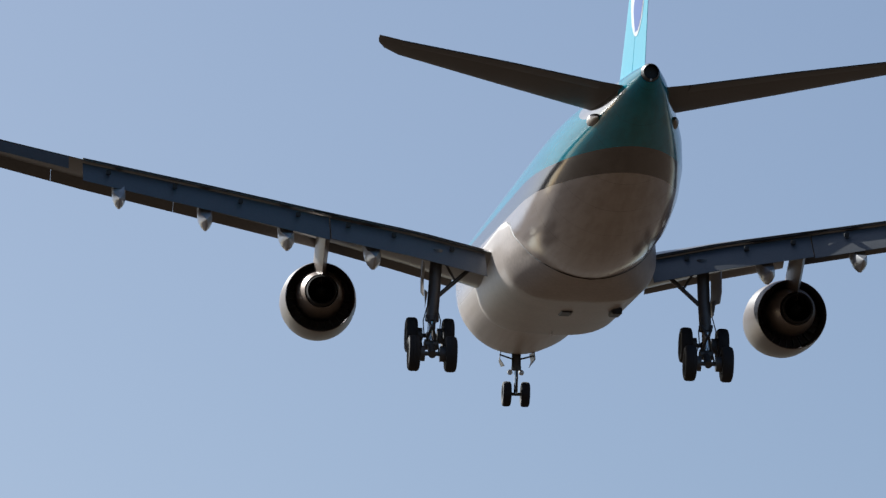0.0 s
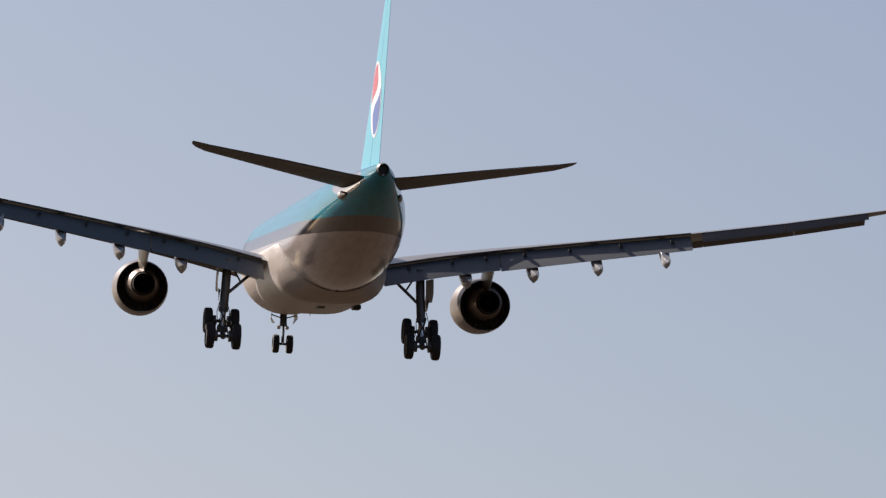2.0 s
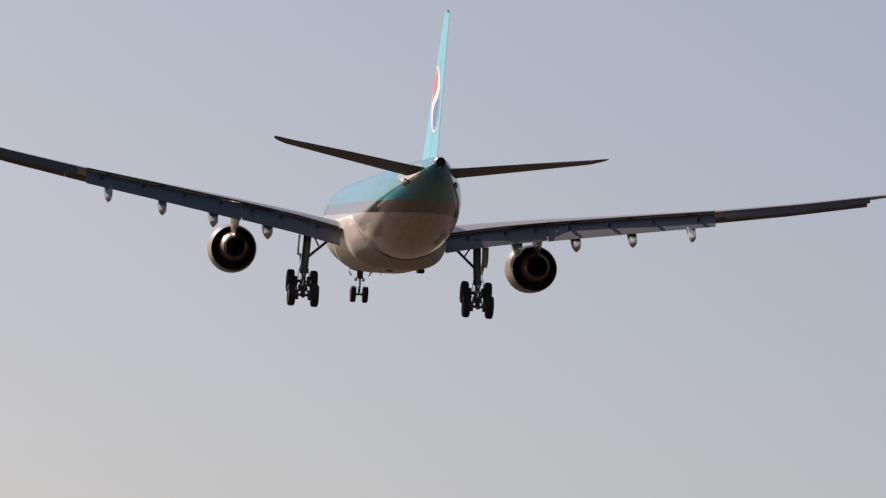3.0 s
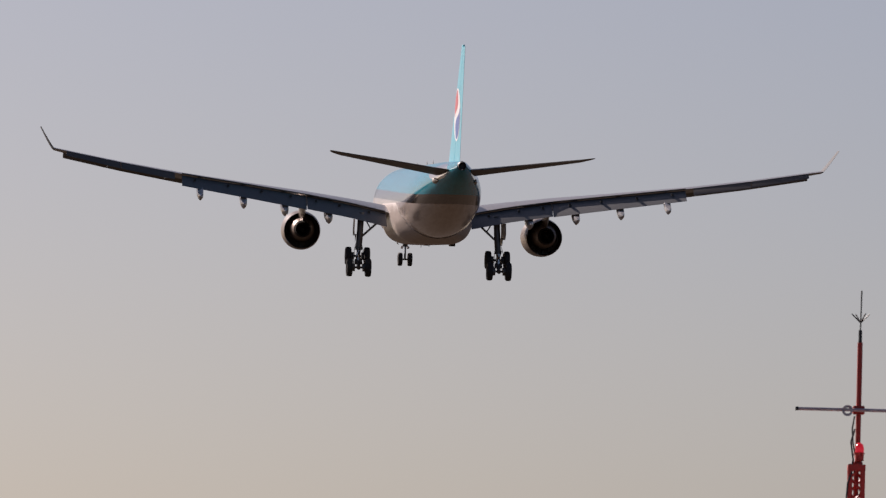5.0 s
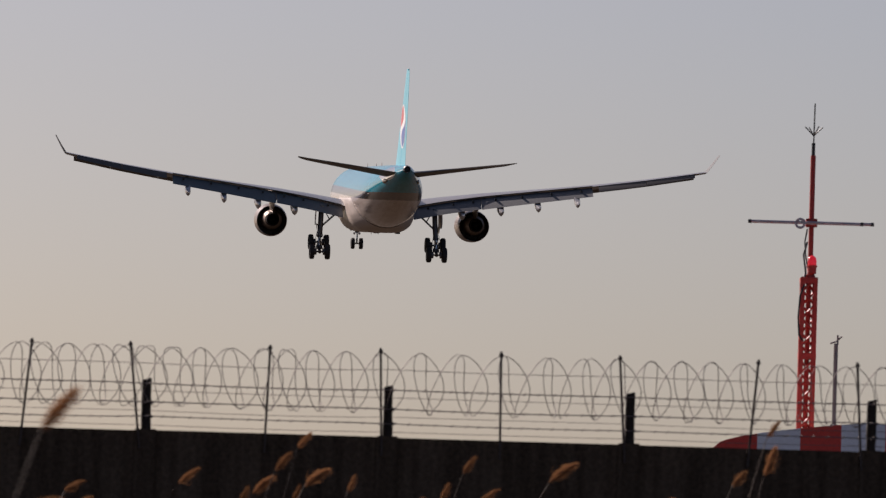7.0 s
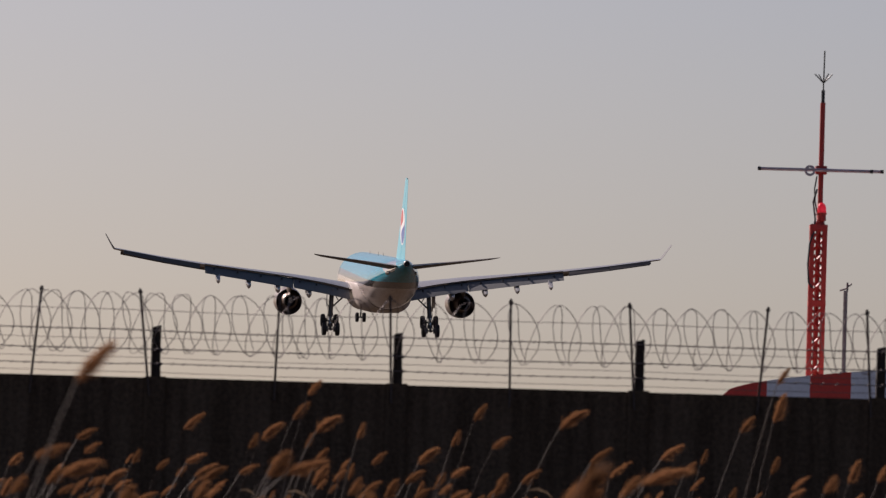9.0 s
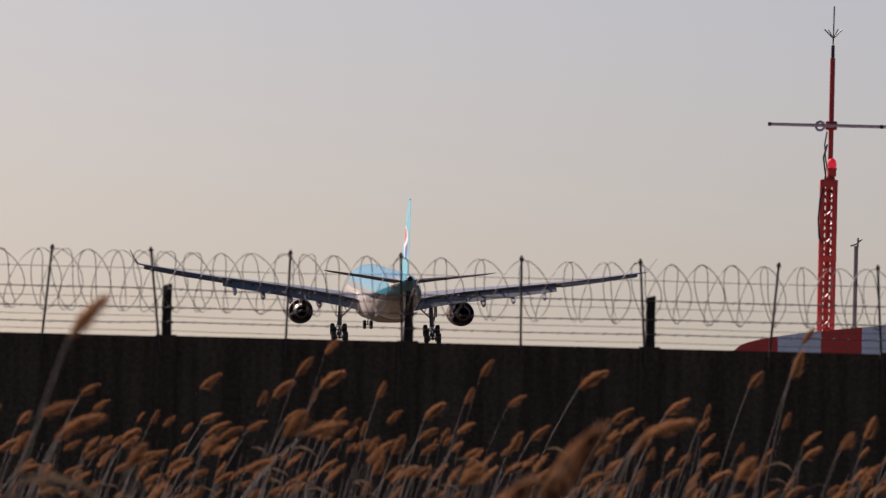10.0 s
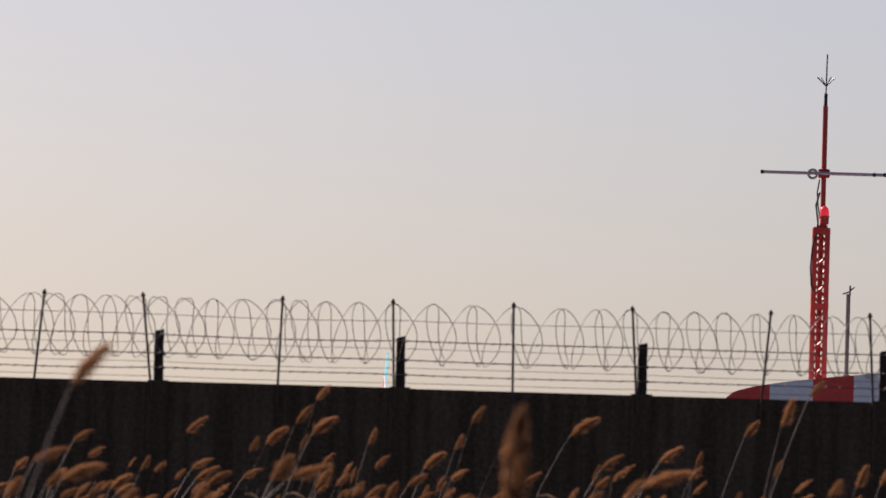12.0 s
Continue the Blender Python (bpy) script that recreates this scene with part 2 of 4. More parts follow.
def tube(pts, r, bm=None, seg=8, r_end=None):
    """A round bar through the points, tapering to r_end."""
    bm = bm or bmesh.new()
    pts = [Vector(p) for p in pts]
    rings = []
    for i, p in enumerate(pts):
        d = (pts[min(i + 1, len(pts) - 1)] - pts[max(i - 1, 0)]).normalized()
        u = d.cross(Vector((0.31, 0.92, 0.17)) if abs(d.y) < 0.9 else Vector((1, 0, 0))).normalized()
        w = d.cross(u)
        k = r if r_end is None else r + (r_end - r) * i / (len(pts) - 1)
        rings.append([p + (u * math.cos(2 * math.pi * s / seg) + w * math.sin(2 * math.pi * s / seg)) * k for s in range(seg)])
    return loft(rings, bm)


def block(lo, hi, bm=None, bevel=0.0):
    bm2 = bmesh.new()
    bmesh.ops.create_cube(bm2, size=1)
    c, s = (Vector(lo) + Vector(hi)) / 2, Vector(hi) - Vector(lo)
    for v in bm2.verts:
        v.co = Vector((v.co.x * s.x, v.co.y * s.y, v.co.z * s.z)) + c
    if bevel:
        bmesh.ops.bevel(bm2, geom=bm2.edges[:], offset=bevel, segments=2, affect="EDGES")
    if bm is None:
        return bm2
    me = bpy.data.meshes.new("t")
    bm2.to_mesh(me)
    bm2.free()
    bm.from_mesh(me)
    bpy.data.meshes.remove(me)
    return bm


def lathe(profile, axis_at, seg=40, bm=None, direction=(0, 1, 0), closed=False):
    """Turns (along, radius) round an axis through axis_at."""
    bm = bm or bmesh.new()
    d = Vector(direction).normalized()
    u = d.cross(Vector((0, 0, 1)) if abs(d.z) < 0.9 else Vector((1, 0, 0))).normalized()
    w = d.cross(u)
    rows = [[bm.verts.new(Vector(axis_at) + d * y + (u * math.cos(2 * math.pi * s / seg) + w * math.sin(2 * math.pi * s / seg)) * r)
             for s in range(seg)] for y, r in profile]
    pairs = list(zip(rows, rows[1:])) + ([(rows[-1], rows[0])] if closed else [])
    for a, b in pairs:
        for i in range(seg):
            j = (i + 1) % seg
            bm.faces.new((a[i], a[j], b[j], b[i]))
    return bm


def smoothstep(t):
    t = min(max(t, 0), 1)
    return t * t * (3 - 2 * t)


def table(rows, k):
    """Piecewise straight values of each column at k."""
    for a, b in zip(rows, rows[1:]):
        if k <= b[0]:
            break
    u = (k - a[0]) / (b[0] - a[0])
    return [p + (q - p) * u for p, q in zip(a[1:], b[1:])]


CHORD = [1, 0.94, 0.84, 0.7, 0.54, 0.38, 0.24, 0.13, 0.05, 0.012, 0]


def foil(x, y_le, y_te, z_le, z_te, thick, drop=0.5):
    """An aerofoil ring in the plane of x; thick in metres, drop: the share of it below the chord."""
    def half(c):
        return thick * 5 * (0.2969 * math.sqrt(c) - 0.126 * c - 0.3516 * c * c + 0.2843 * c ** 3 - 0.1036 * c ** 4)
    up = [(x, y_le + (y_te - y_le) * c, z_le + (z_te - z_le) * c + 2 * (1 - drop) * half(c) + 0.006) for c in CHORD]
    low = [(x, y_le + (y_te - y_le) * c, z_le + (z_te - z_le) * c - 2 * drop * half(c) - 0.006) for c in CHORD[::-1][1:]]
    return up + low


def mirrored(bm):
    b2 = bm.copy()
    for v in b2.verts:
        v.co.x = -v.co.x
    bmesh.ops.reverse_faces(b2, faces=b2.faces)
    return b2


# ---- the airliner ----

# y along the body from the main gear forwards, z from the body's axis
BODY = [  # y, centre height, half width, half height
    (30.2, -0.75, 0.05, 0.05), (29.9, -0.72, 0.55, 0.5), (29.2, -0.64, 1.05, 0.98), (28.0, -0.48, 1.62, 1.55),
    (26.3, -0.26, 2.18, 2.15), (24.0, -0.08, 2.62, 2.62), (21.5, 0.0, 2.82, 2.82), (12.0, 0.0, 2.82, 2.82), (0.0, 0.0, 2.82, 2.82),
    (-8.0, 0.0, 2.82, 2.82), (-11.0, 0.06, 2.80, 2.76), (-14.0, 0.26, 2.70, 2.56), (-17.0, 0.58, 2.48, 2.24),
    (-20.0, 0.96, 2.12, 1.84), (-23.0, 1.38, 1.62, 1.40), (-25.5, 1.74, 1.16, 1.02), (-27.5, 2.06, 0.76, 0.70),
    (-28.6, 2.28, 0.46, 0.45), (-29.0, 2.37, 0.34, 0.34)]

# x, leading y, fixed trailing y, leading z, trailing z, thickness
WING = [
    (1.4, 11.0, 1.5, -1.15, -1.2, 1.45), (2.82, 10.2, 1.3, -1.0, -0.96, 1.35), (6.0, 8.2, 0.8, -0.42, -0.3, 1.05),
    (9.5, 5.95, 0.35, 0.12, 0.26, 0.85), (14.0, 3.1, -1.75, 0.7, 0.85, 0.62), (19.3, -0.3, -4.0, 1.38, 1.52, 0.46),
    (24.0, -3.3, -6.1, 2.1, 2.22, 0.34), (28.4, -6.1, -8.0, 2.9, 2.97, 0.24), (29.1, -6.7, -8.75, 3.04, 3.08, 0.2)]


def panel(x0, x1, steps, drop0, back0, drop1, back1, ahead, thick, lift=0.0):
    """A trailing-edge panel behind the fixed wing, drooped and run out."""
    rings = []
    for i in range(steps + 1):
        u = i / steps
        x = x0 + (x1 - x0) * u
        _, te, _, z, _ = table(WING, x)
        rings.append(foil(x, te + ahead, te - (back0 + (back1 - back0) * u), z - 0.12 + lift, z - (drop0 + (drop1 - drop0) * u), thick * (1 - 0.4 * u)))
    return loft(rings)


def wing_side(plane, s):
    flip = (lambda b: b) if s > 0 else mirrored
    wing = part("wing", flip(loft([foil(*r) for r in WING])), M_WING, plane, "pale grey swept wing with dark leading edge", 30)
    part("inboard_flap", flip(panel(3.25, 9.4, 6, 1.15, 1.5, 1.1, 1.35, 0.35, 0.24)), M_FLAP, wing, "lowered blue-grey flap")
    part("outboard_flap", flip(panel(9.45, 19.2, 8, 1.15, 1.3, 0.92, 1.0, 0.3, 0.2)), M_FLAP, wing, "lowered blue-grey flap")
    # ailerons take the same darkened grey, with their shade in the colour
    part("inner_aileron", flip(panel(19.75, 23.9, 4, 0.53, 0.48, 0.48, 0.42, 0.08, 0.10, 0.12)), M_SHADED_GREY, wing)
    part("outer_aileron", flip(panel(23.95, 28.1, 4, 0.48, 0.42, 0.36, 0.3, 0.08, 0.09, 0.12)), M_SHADED_GREY, wing)
    # dark gap above the flaps and covers of their jacks
    edge = [(x, table(WING, x)[1] + 0.03, table(WING, x)[3] + 0.03) for x in [3.3 + 15.9 * i / 14 for i in range(15)]]
    part("flap_gap", flip(tube(edge, 0.04, None, 6)), M_BLACK, wing)
    for x in (4.6, 6.9, 8.7, 10.7, 13.0, 15.6, 18.2):
        _, te, _, z, _ = table(WING, x)
        part("jack_cover", flip(block((x - 0.09, te - 0.48, z - 0.42), (x + 0.09, te - 0.3, z - 0.24), None, 0.02)), M_BLACK, wing)
    # drooped slats along the leading edge
    for x0, x1 in ((3.9, 9.1), (9.6, 15.44), (15.45, 20.34), (20.35, 24.84), (24.85, 28.3)):
        rings = []
        for i in range(5):
            x = x0 + (x1 - x0) * i / 4
            le, te, z, _, th = table(WING, x)
            c = 0.16 * (le - te)
            rings.append(foil(x, le + 0.55, le + 0.55 - c, z - 0.45 - 0.12 * th, z + 0.18 * th, 0.28 * th, 0.3))
        part("slat", flip(loft(rings)), M_WING, wing)
    # blended tip fence, leaning outwards
    tip = []
    for u in (0, 0.15, 0.4, 0.7, 1.0):
        x, z = 29.08 + 1.05 * u ** 0.9, 3.04 + 1.62 * u
        le, te, th = -6.75 - 1.95 * u, -8.85 - 0.92 * u, 0.18 * (1 - 0.6 * u)
        ring = foil(0, le, te, 0, 0, th)
        tip.append([(x + p[2] * 0.85, p[1], z - p[2] * 0.5) for p in ring])
    part("winglet", flip(loft(tip)), M_WINGLET, wing, "thin upswept winglet")
    # track fairings
    for x, ty, tz, ln in ((7.7, -1.3, -1.72, 4.6), (11.15, -2.55, -1.27, 4.4), (14.4, -4.2, -0.85, 4.0), (17.8, -5.93, -0.37, 3.6)):
        rings = []
        for k in range(9):
            u = k / 8
            w = 0.42 * (math.sin(math.pi * min(0.06 + 0.94 * u, 1)) ** 0.55 if u < 0.5 else (1 - ((u - 0.5) * 2) ** 2) ** 0.5 + 0.0)
            w = max(w, 0.02) * (ln / 4.4)
            y = ty + ln * (1 - u)
            le, te, zl, zt, th = table(WING, x)
            zt0 = zl + (zt - zl) * min(max((le - y) / (le - te), 0), 1)
            z = tz + 0.3 + (zt0 - 0.2 - tz - 0.3) * smoothstep((1 - u) * 1.25 - 0.25)
            rings.append([(x + w * px, y, z - 0.1 + w * pz) for px, pz in
                          ((0.62, 0.85), (0.74, 0.4), (0.74, -0.2), (0.5, -0.7), (0.12, -1.08), (-0.12, -1.08), (-0.5, -0.7), (-0.74, -0.2), (-0.74, 0.4), (-0.62, 0.85))])
        part("flap_track_fairing", flip(loft(rings)), M_TRACK, wing, "pointed pale grey fairing under the flap", 28)
    return wing


def engine(plane, s):
    cx, cz = 9.42 * s, -2.5

    def toed(bm):
        """Turns a piece of the engine a little inwards and nose-up."""
        for v in bm.verts:
            v.co.x -= s * (v.co.y - 4) * 0.022
            v.co.z += (v.co.y - 4) * 0.02
        return bm
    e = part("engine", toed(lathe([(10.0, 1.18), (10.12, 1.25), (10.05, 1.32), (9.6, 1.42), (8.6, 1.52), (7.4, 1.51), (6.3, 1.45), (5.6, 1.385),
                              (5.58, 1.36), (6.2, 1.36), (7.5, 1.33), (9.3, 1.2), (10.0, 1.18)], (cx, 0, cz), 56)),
             M_NACELLE_SHADED, plane, "large off-white turbofan engine cowl, painted brown-grey for its shade")
    part("lip", toed(lathe([(10.0, 1.185), (10.14, 1.25), (10.06, 1.325), (9.75, 1.40), (9.74, 1.39), (9.9, 1.25), (9.85, 1.19)], (cx, 0, cz), 56)), M_CHROME, e)
    part("fan_duct", toed(lathe([(5.75, 1.345), (7.4, 1.30), (7.4, 0.7), (7.38, 0.7)], (cx, 0, cz), 48)), M_DUCT, e, "dark inside of the fan nozzle")
    for k in range(24):   # outlet guide vanes seen in the annulus
        a0 = 2 * math.pi * k / 24
        bm = block((-0.015, 6.9, 0.75), (0.015, 7.25, 1.28))
        bmesh.ops.rotate(bm, verts=bm.verts, cent=(0, 0, 0), matrix=Matrix.Rotation(a0, 3, "Y"))
        bmesh.ops.translate(bm, verts=bm.verts, vec=(cx, 0, cz))
        part("guide_vane", toed(bm), M_DUCT, e)
    zc = cz + 0.14
    part("core_cowl", toed(lathe([(7.3, 0.98), (6.4, 1.0), (5.7, 0.95), (5.0, 0.82), (4.4, 0.68), (4.35, 0.67), (4.36, 0.64), (5.2, 0.6)], (cx, 0, zc), 48)),
         M_HOT, e, "heat-stained bare metal core cowl")
    part("exhaust_nozzle", lathe([(4.9, 0.66), (4.4, 0.62), (3.95, 0.56), (3.94, 0.53), (4.6, 0.55), (5.4, 0.5), (5.4, 0.02)], (cx, 0, zc), 40), M_SOOT, e, "sooty exhaust nozzle")
    part("exhaust_cone", lathe([(5.3, 0.3), (4.8, 0.26), (4.3, 0.13), (4.05, 0.02)], (cx, 0, zc), 24), M_SOOT, e)
    # pylon from the core up to the wing
    rings = []
    for z, y0, y1, w in ((cz + 0.5, 7.8, 4.5, 0.20), (cz + 1.0, 8.4, 4.1, 0.24), (cz + 1.5, 8.2, 3.3, 0.26), (cz + 2.0, 7.2, 2.6, 0.27), (cz + 2.6, 6.0, 1.6, 0.26)):
        rings.append([(cx + w * math.sin(math.pi * u) ** 0.7 * sg, y0 + (y1 - y0) * u, z) for sg, us in ((1, (0, 0.1, 0.3, 0.6, 0.85, 1)), (-1, (0.85, 0.6, 0.3, 0.1)))
                      for u in us])
    part("pylon", loft(rings), M_NACELLE_SHADED, e, "off-white engine pylon in the cowl's shade-darkened paint")


def wheel(name, parent, at, r, w):
    x, y, z = at
    h = w / 2
    tyre = part(name, lathe([(-h * 0.72, r * 0.55), (-h * 0.95, r * 0.68), (-h, r * 0.82), (-h * 0.86, r * 0.94), (-h * 0.5, r * 0.995), (-h * 0.3, r), (-h * 0.26, r * 0.985),
                             (-h * 0.2, r), (0.0, r), (h * 0.2, r), (h * 0.26, r * 0.985), (h * 0.3, r), (h * 0.5, r * 0.995),
                             (h * 0.86, r * 0.94), (h, r * 0.82), (h * 0.95, r * 0.68), (h * 0.72, r * 0.55)], (0, 0, 0), 36, None, (1, 0, 0)),
                M_TYRE, parent, "black rubber landing wheel")
    tyre.location = at
    part("rim", lathe([(-h * 0.72, r * 0.56), (-h * 0.6, r * 0.5), (-h * 0.3, r * 0.42), (-h * 0.35, r * 0.2), (-h * 0.6, 0.01), (h * 0.6, 0.01), (h * 0.35, r * 0.2),
                       (h * 0.3, r * 0.42), (h * 0.6, r * 0.5), (h * 0.72, r * 0.56)], (0, 0, 0), 24, None, (1, 0, 0)), M_RIM, tyre)
    return tyre


def main_gear(plane, s):
    px, py, pz = 5.37 * s, -0.12, -4.75
    g = part("main_gear", tube([(5.2 * s, 0.5, -1.0), (5.27 * s, 0.25, -2.6), (5.34 * s, 0.04, -3.7)], 0.245, None, 14), M_GEAR, plane, "dark steel main landing gear leg")
    part("collar", lathe([(-0.13, 0.2), (-0.1, 0.27), (0.1, 0.27), (0.13, 0.2)], (5.34 * s, 0.03, -3.72), 18, None, (0.03 * s, -0.1, -1)), M_GEAR, g)
    part("oleo", tube([(5.34 * s, 0.05, -3.65), (px, py, pz + 0.1)], 0.155, None, 14), M_CHROME, g, "polished oleo strut")
    for q in (-1, 1):
        part("torque_link", tube([(px + q * 0.2, -0.15, -3.62), (px + q * 0.03, py - 0.62, -4.12), (px + q * 0.18, py - 0.12, pz + 0.12)], 0.055), M_GEAR, g)
        part("brake_hose", tube([(px + q * 0.2, -0.2, -3.3), (px + q * 0.34, -0.35, -3.85), (px + q * 0.3, -0.4, -4.35), (px + q * 0.42, -0.5, -4.75)], 0.022, None, 6), M_BLACK, g)
    part("side_brace", tube([(5.28 * s, 0.2, -2.95), (3.75 * s, 0.55, -1.55)], 0.085, None, 10), M_GEAR, g)
    part("side_brace_link", tube([(4.45 * s, 0.4, -2.2), (4.95 * s, 0.35, -1.35)], 0.05, None, 8), M_GEAR, g)
    # leg door on the outer side
    bm = loft([[((5.60 + dx) * s, 1.1, z), ((5.64 + dx) * s, 1.1, z), ((5.85 + dx) * s, y1, z), ((5.81 + dx) * s, y1, z)]
               for dx, y1, z in ((0.0, -0.6, -1.5), (0.03, -0.6, -2.3), (0.0, -0.35, -2.75))])
    part("gear_door", bm, M_TRACK, g, "pale grey gear leg door")
    bm = loft([[(5.50 * s, 0.5, -2.65), (5.53 * s, 0.5, -2.65), (5.70 * s, -0.25, -2.62), (5.67 * s, -0.25, -2.62)],
               [(5.60 * s, 0.5, -3.25), (5.62 * s, 0.5, -3.25), (5.64 * s, -0.1, -3.2), (5.62 * s, -0.1, -3.2)]])
    part("lower_gear_door", bm, M_WING, g)
    tilt = radians(26)
    fy, fz = math.cos(tilt), math.sin(tilt)
    part("bogie_beam", tube([(px, py - 1.1 * fy, pz - 1.1 * fz), (px, py, pz), (px, py + 1.1 * fy, pz + 1.1 * fz)], 0.15, None, 12), M_GEAR, g)
    part("pivot", lathe([(-0.28, 0.1), (-0.25, 0.21), (0.25, 0.21), (0.28, 0.1)], (px, py, pz), 16, None, (1, 0, 0)), M_GEAR, g)
    part("pitch_trimmer", tube([(px + 0.03, py + 0.15, pz + 0.75), (px + 0.03, py + 0.75 * fy, pz + 0.75 * fz)], 0.05), M_GEAR, g)
    for k in (-1, 1):
        ay, az = py + k * 0.99 * fy, pz + k * 0.99 * fz
        ax = part("axle", tube([(px - 0.85, ay, az), (px + 0.85, ay, az)], 0.085, None, 10), M_GEAR, g)
        for q in (-1, 1):
            wheel("wheel", g, (px + q * 0.715, ay, az), 0.70, 0.46)
            part("brake_rod", tube([(px + q * 0.32, ay, az - 0.22), (px + q * 0.32, py, pz - 0.25)], 0.035), M_GEAR, g)
            part("brake", lathe([(-0.14, 0.05), (-0.13, 0.3), (0.13, 0.3), (0.14, 0.05)], (px + q * 0.42, ay, az), 16, None, (1, 0, 0)), M_GEAR, g)


def nose_gear(plane):
    y, z = 23.76, -4.40
    g = part("nose_gear", tube([(0, y + 0.35, -2.4), (0, y + 0.12, -3.35)], 0.2, None, 12), M_GEAR, plane, "dark steel nose landing gear leg")
    part("oleo", tube([(0, y + 0.12, -3.3), (0, y, z)], 0.085, None, 12), M_CHROME, g)
    part("axle", tube([(-0.5, y, z), (0.5, y, z)], 0.07), M_GEAR, g)
    part("drag_brace", tube([(0, y + 0.15, -3.2), (0, y + 1.6, -2.55)], 0.08), M_GEAR, g)
    part("torque_link", tube([(0, y - 0.1, -3.35), (0, y - 0.42, -3.75), (0, y - 0.05, z + 0.12)], 0.05), M_GEAR, g)
    part("steering_collar", lathe([(-0.1, 0.1), (-0.08, 0.21), (0.08, 0.21), (0.1, 0.1)], (0, y + 0.12, -3.3), 16, None, (0, 0, 1)), M_GEAR, g)
    for q in (-1, 1):
        wheel("wheel", g, (q * 0.39, y, z), 0.53, 0.37)
        bm = loft([[(q * 0.60, y + 0.9, -2.62), (q * 0.63, y + 0.9, -2.62), (q * 0.72, y - 0.35, -2.62), (q * 0.69, y - 0.35, -2.62)],
                   [(q * 0.66, y + 0.9, -2.95), (q * 0.69, y + 0.9, -2.95), (q * 0.76, y - 0.35, -2.95), (q * 0.73, y - 0.35, -2.95)],
                   [(q * 0.58, y + 0.8, -3.2), (q * 0.60, y + 0.8, -3.2), (q * 0.54, y - 0.25, -3.25), (q * 0.52, y - 0.25, -3.25)]])
        part("gear_door", bm, M_GEAR, g)
        part("taxi_lamp", lathe([(-0.08, 0.02), (-0.06, 0.09), (0.06, 0.12), (0.07, 0.11), (0.05, 0.01)], (q * 0.24, y + 0.3, -3.45), 14), M_LAMP_GLASS, g)
        part("door_link", tube([(q * 0.18, y + 0.2, -2.9), (q * 0.72, y + 0.1, -2.75)], 0.035), M_GEAR, g)


def fin_half(y, z):
    """Half thickness of the fin at a place on its side."""
    u = (z - 2.3) / (11.25 - 2.3)
    le, te = -17.6 - 8.7 * u, -26.9 - 1.95 * u
    c = min(max((le - y) / (le - te), 0.0), 1.0)
    t = (0.62 - 0.42 * u) * 0.62
    return t * 5 * 0.5 * 2 * (0.2969 * math.sqrt(c) - 0.126 * c - 0.3516 * c * c + 0.2843 * c ** 3 - 0.1036 * c ** 4) + 0.008


def fin_piece(c0, c1, z0, z1, steps, n=8):
    rings = []
    for i in range(steps + 1):
        z = z0 + (z1 - z0) * i / steps
        u = (z - 2.3) / (11.25 - 2.3)
        le, te = -17.6 - 8.7 * u, -26.9 - 1.95 * u
        cs = [c0 + (c1 - c0) * (k / n) ** (1.6 if c0 == 0 else 1) for k in range(n + 1)]
        ys = [le + (te - le) * c for c in cs]
        right = [(fin_half(y, z), y, z) for y in ys]
        left = [(-fin_half(y, z), y, z) for y in ys[::-1]]
        rings.append(right + left)
    return loft(rings)


def emblem(fin, s):
    """A round two-coloured emblem laid on the side of the fin, cut by the rudder's line."""
    cy, cz, r = -24.85, 6.2, 1.95

    def lay(inside, lift, name, mat):
        n, bm, made = 44, bmesh.new(), {}

        def v(i, j):
            if (i, j) not in made:
                y, z = (i / n * 2 - 1), (j / n * 2 - 1)
                k = math.hypot(y, z)
                if k > 1:
                    y, z = y / k, z / k
                Y, Z = cy + y * r, cz + z * r
                made[(i, j)] = bm.verts.new((s * (fin_half(Y, Z) + lift), Y, Z))
            return made[(i, j)]
        for i in range(n):
            for j in range(n):
                y, z = ((i + 0.5) / n * 2 - 1), ((j + 0.5) / n * 2 - 1)
                if inside(y, z):
                    bm.faces.new((v(i, j), v(i + 1, j), v(i + 1, j + 1), v(i, j + 1)))
        part(name, bm, mat, fin)

    c, q = math.cos(radians(72)), math.sin(radians(72))

    def over(y, z):
        """Height above the wavy line that parts the disc."""
        return c * z + q * y - 0.52 * math.sin((c * y - q * z) * math.pi)
    lay(lambda y, z: y * y + z * z < 1, 0.010, "emblem_disc", M_LOGO_WHITE)
    lay(lambda y, z: y * y + z * z < 0.84 and over(y, z) > 0.36, 0.018, "emblem_upper", M_LOGO_RED)
    lay(lambda y, z: y * y + z * z < 0.84 and over(y, z) < -0.22, 0.018, "emblem_lower", M_LOGO_BLUE)


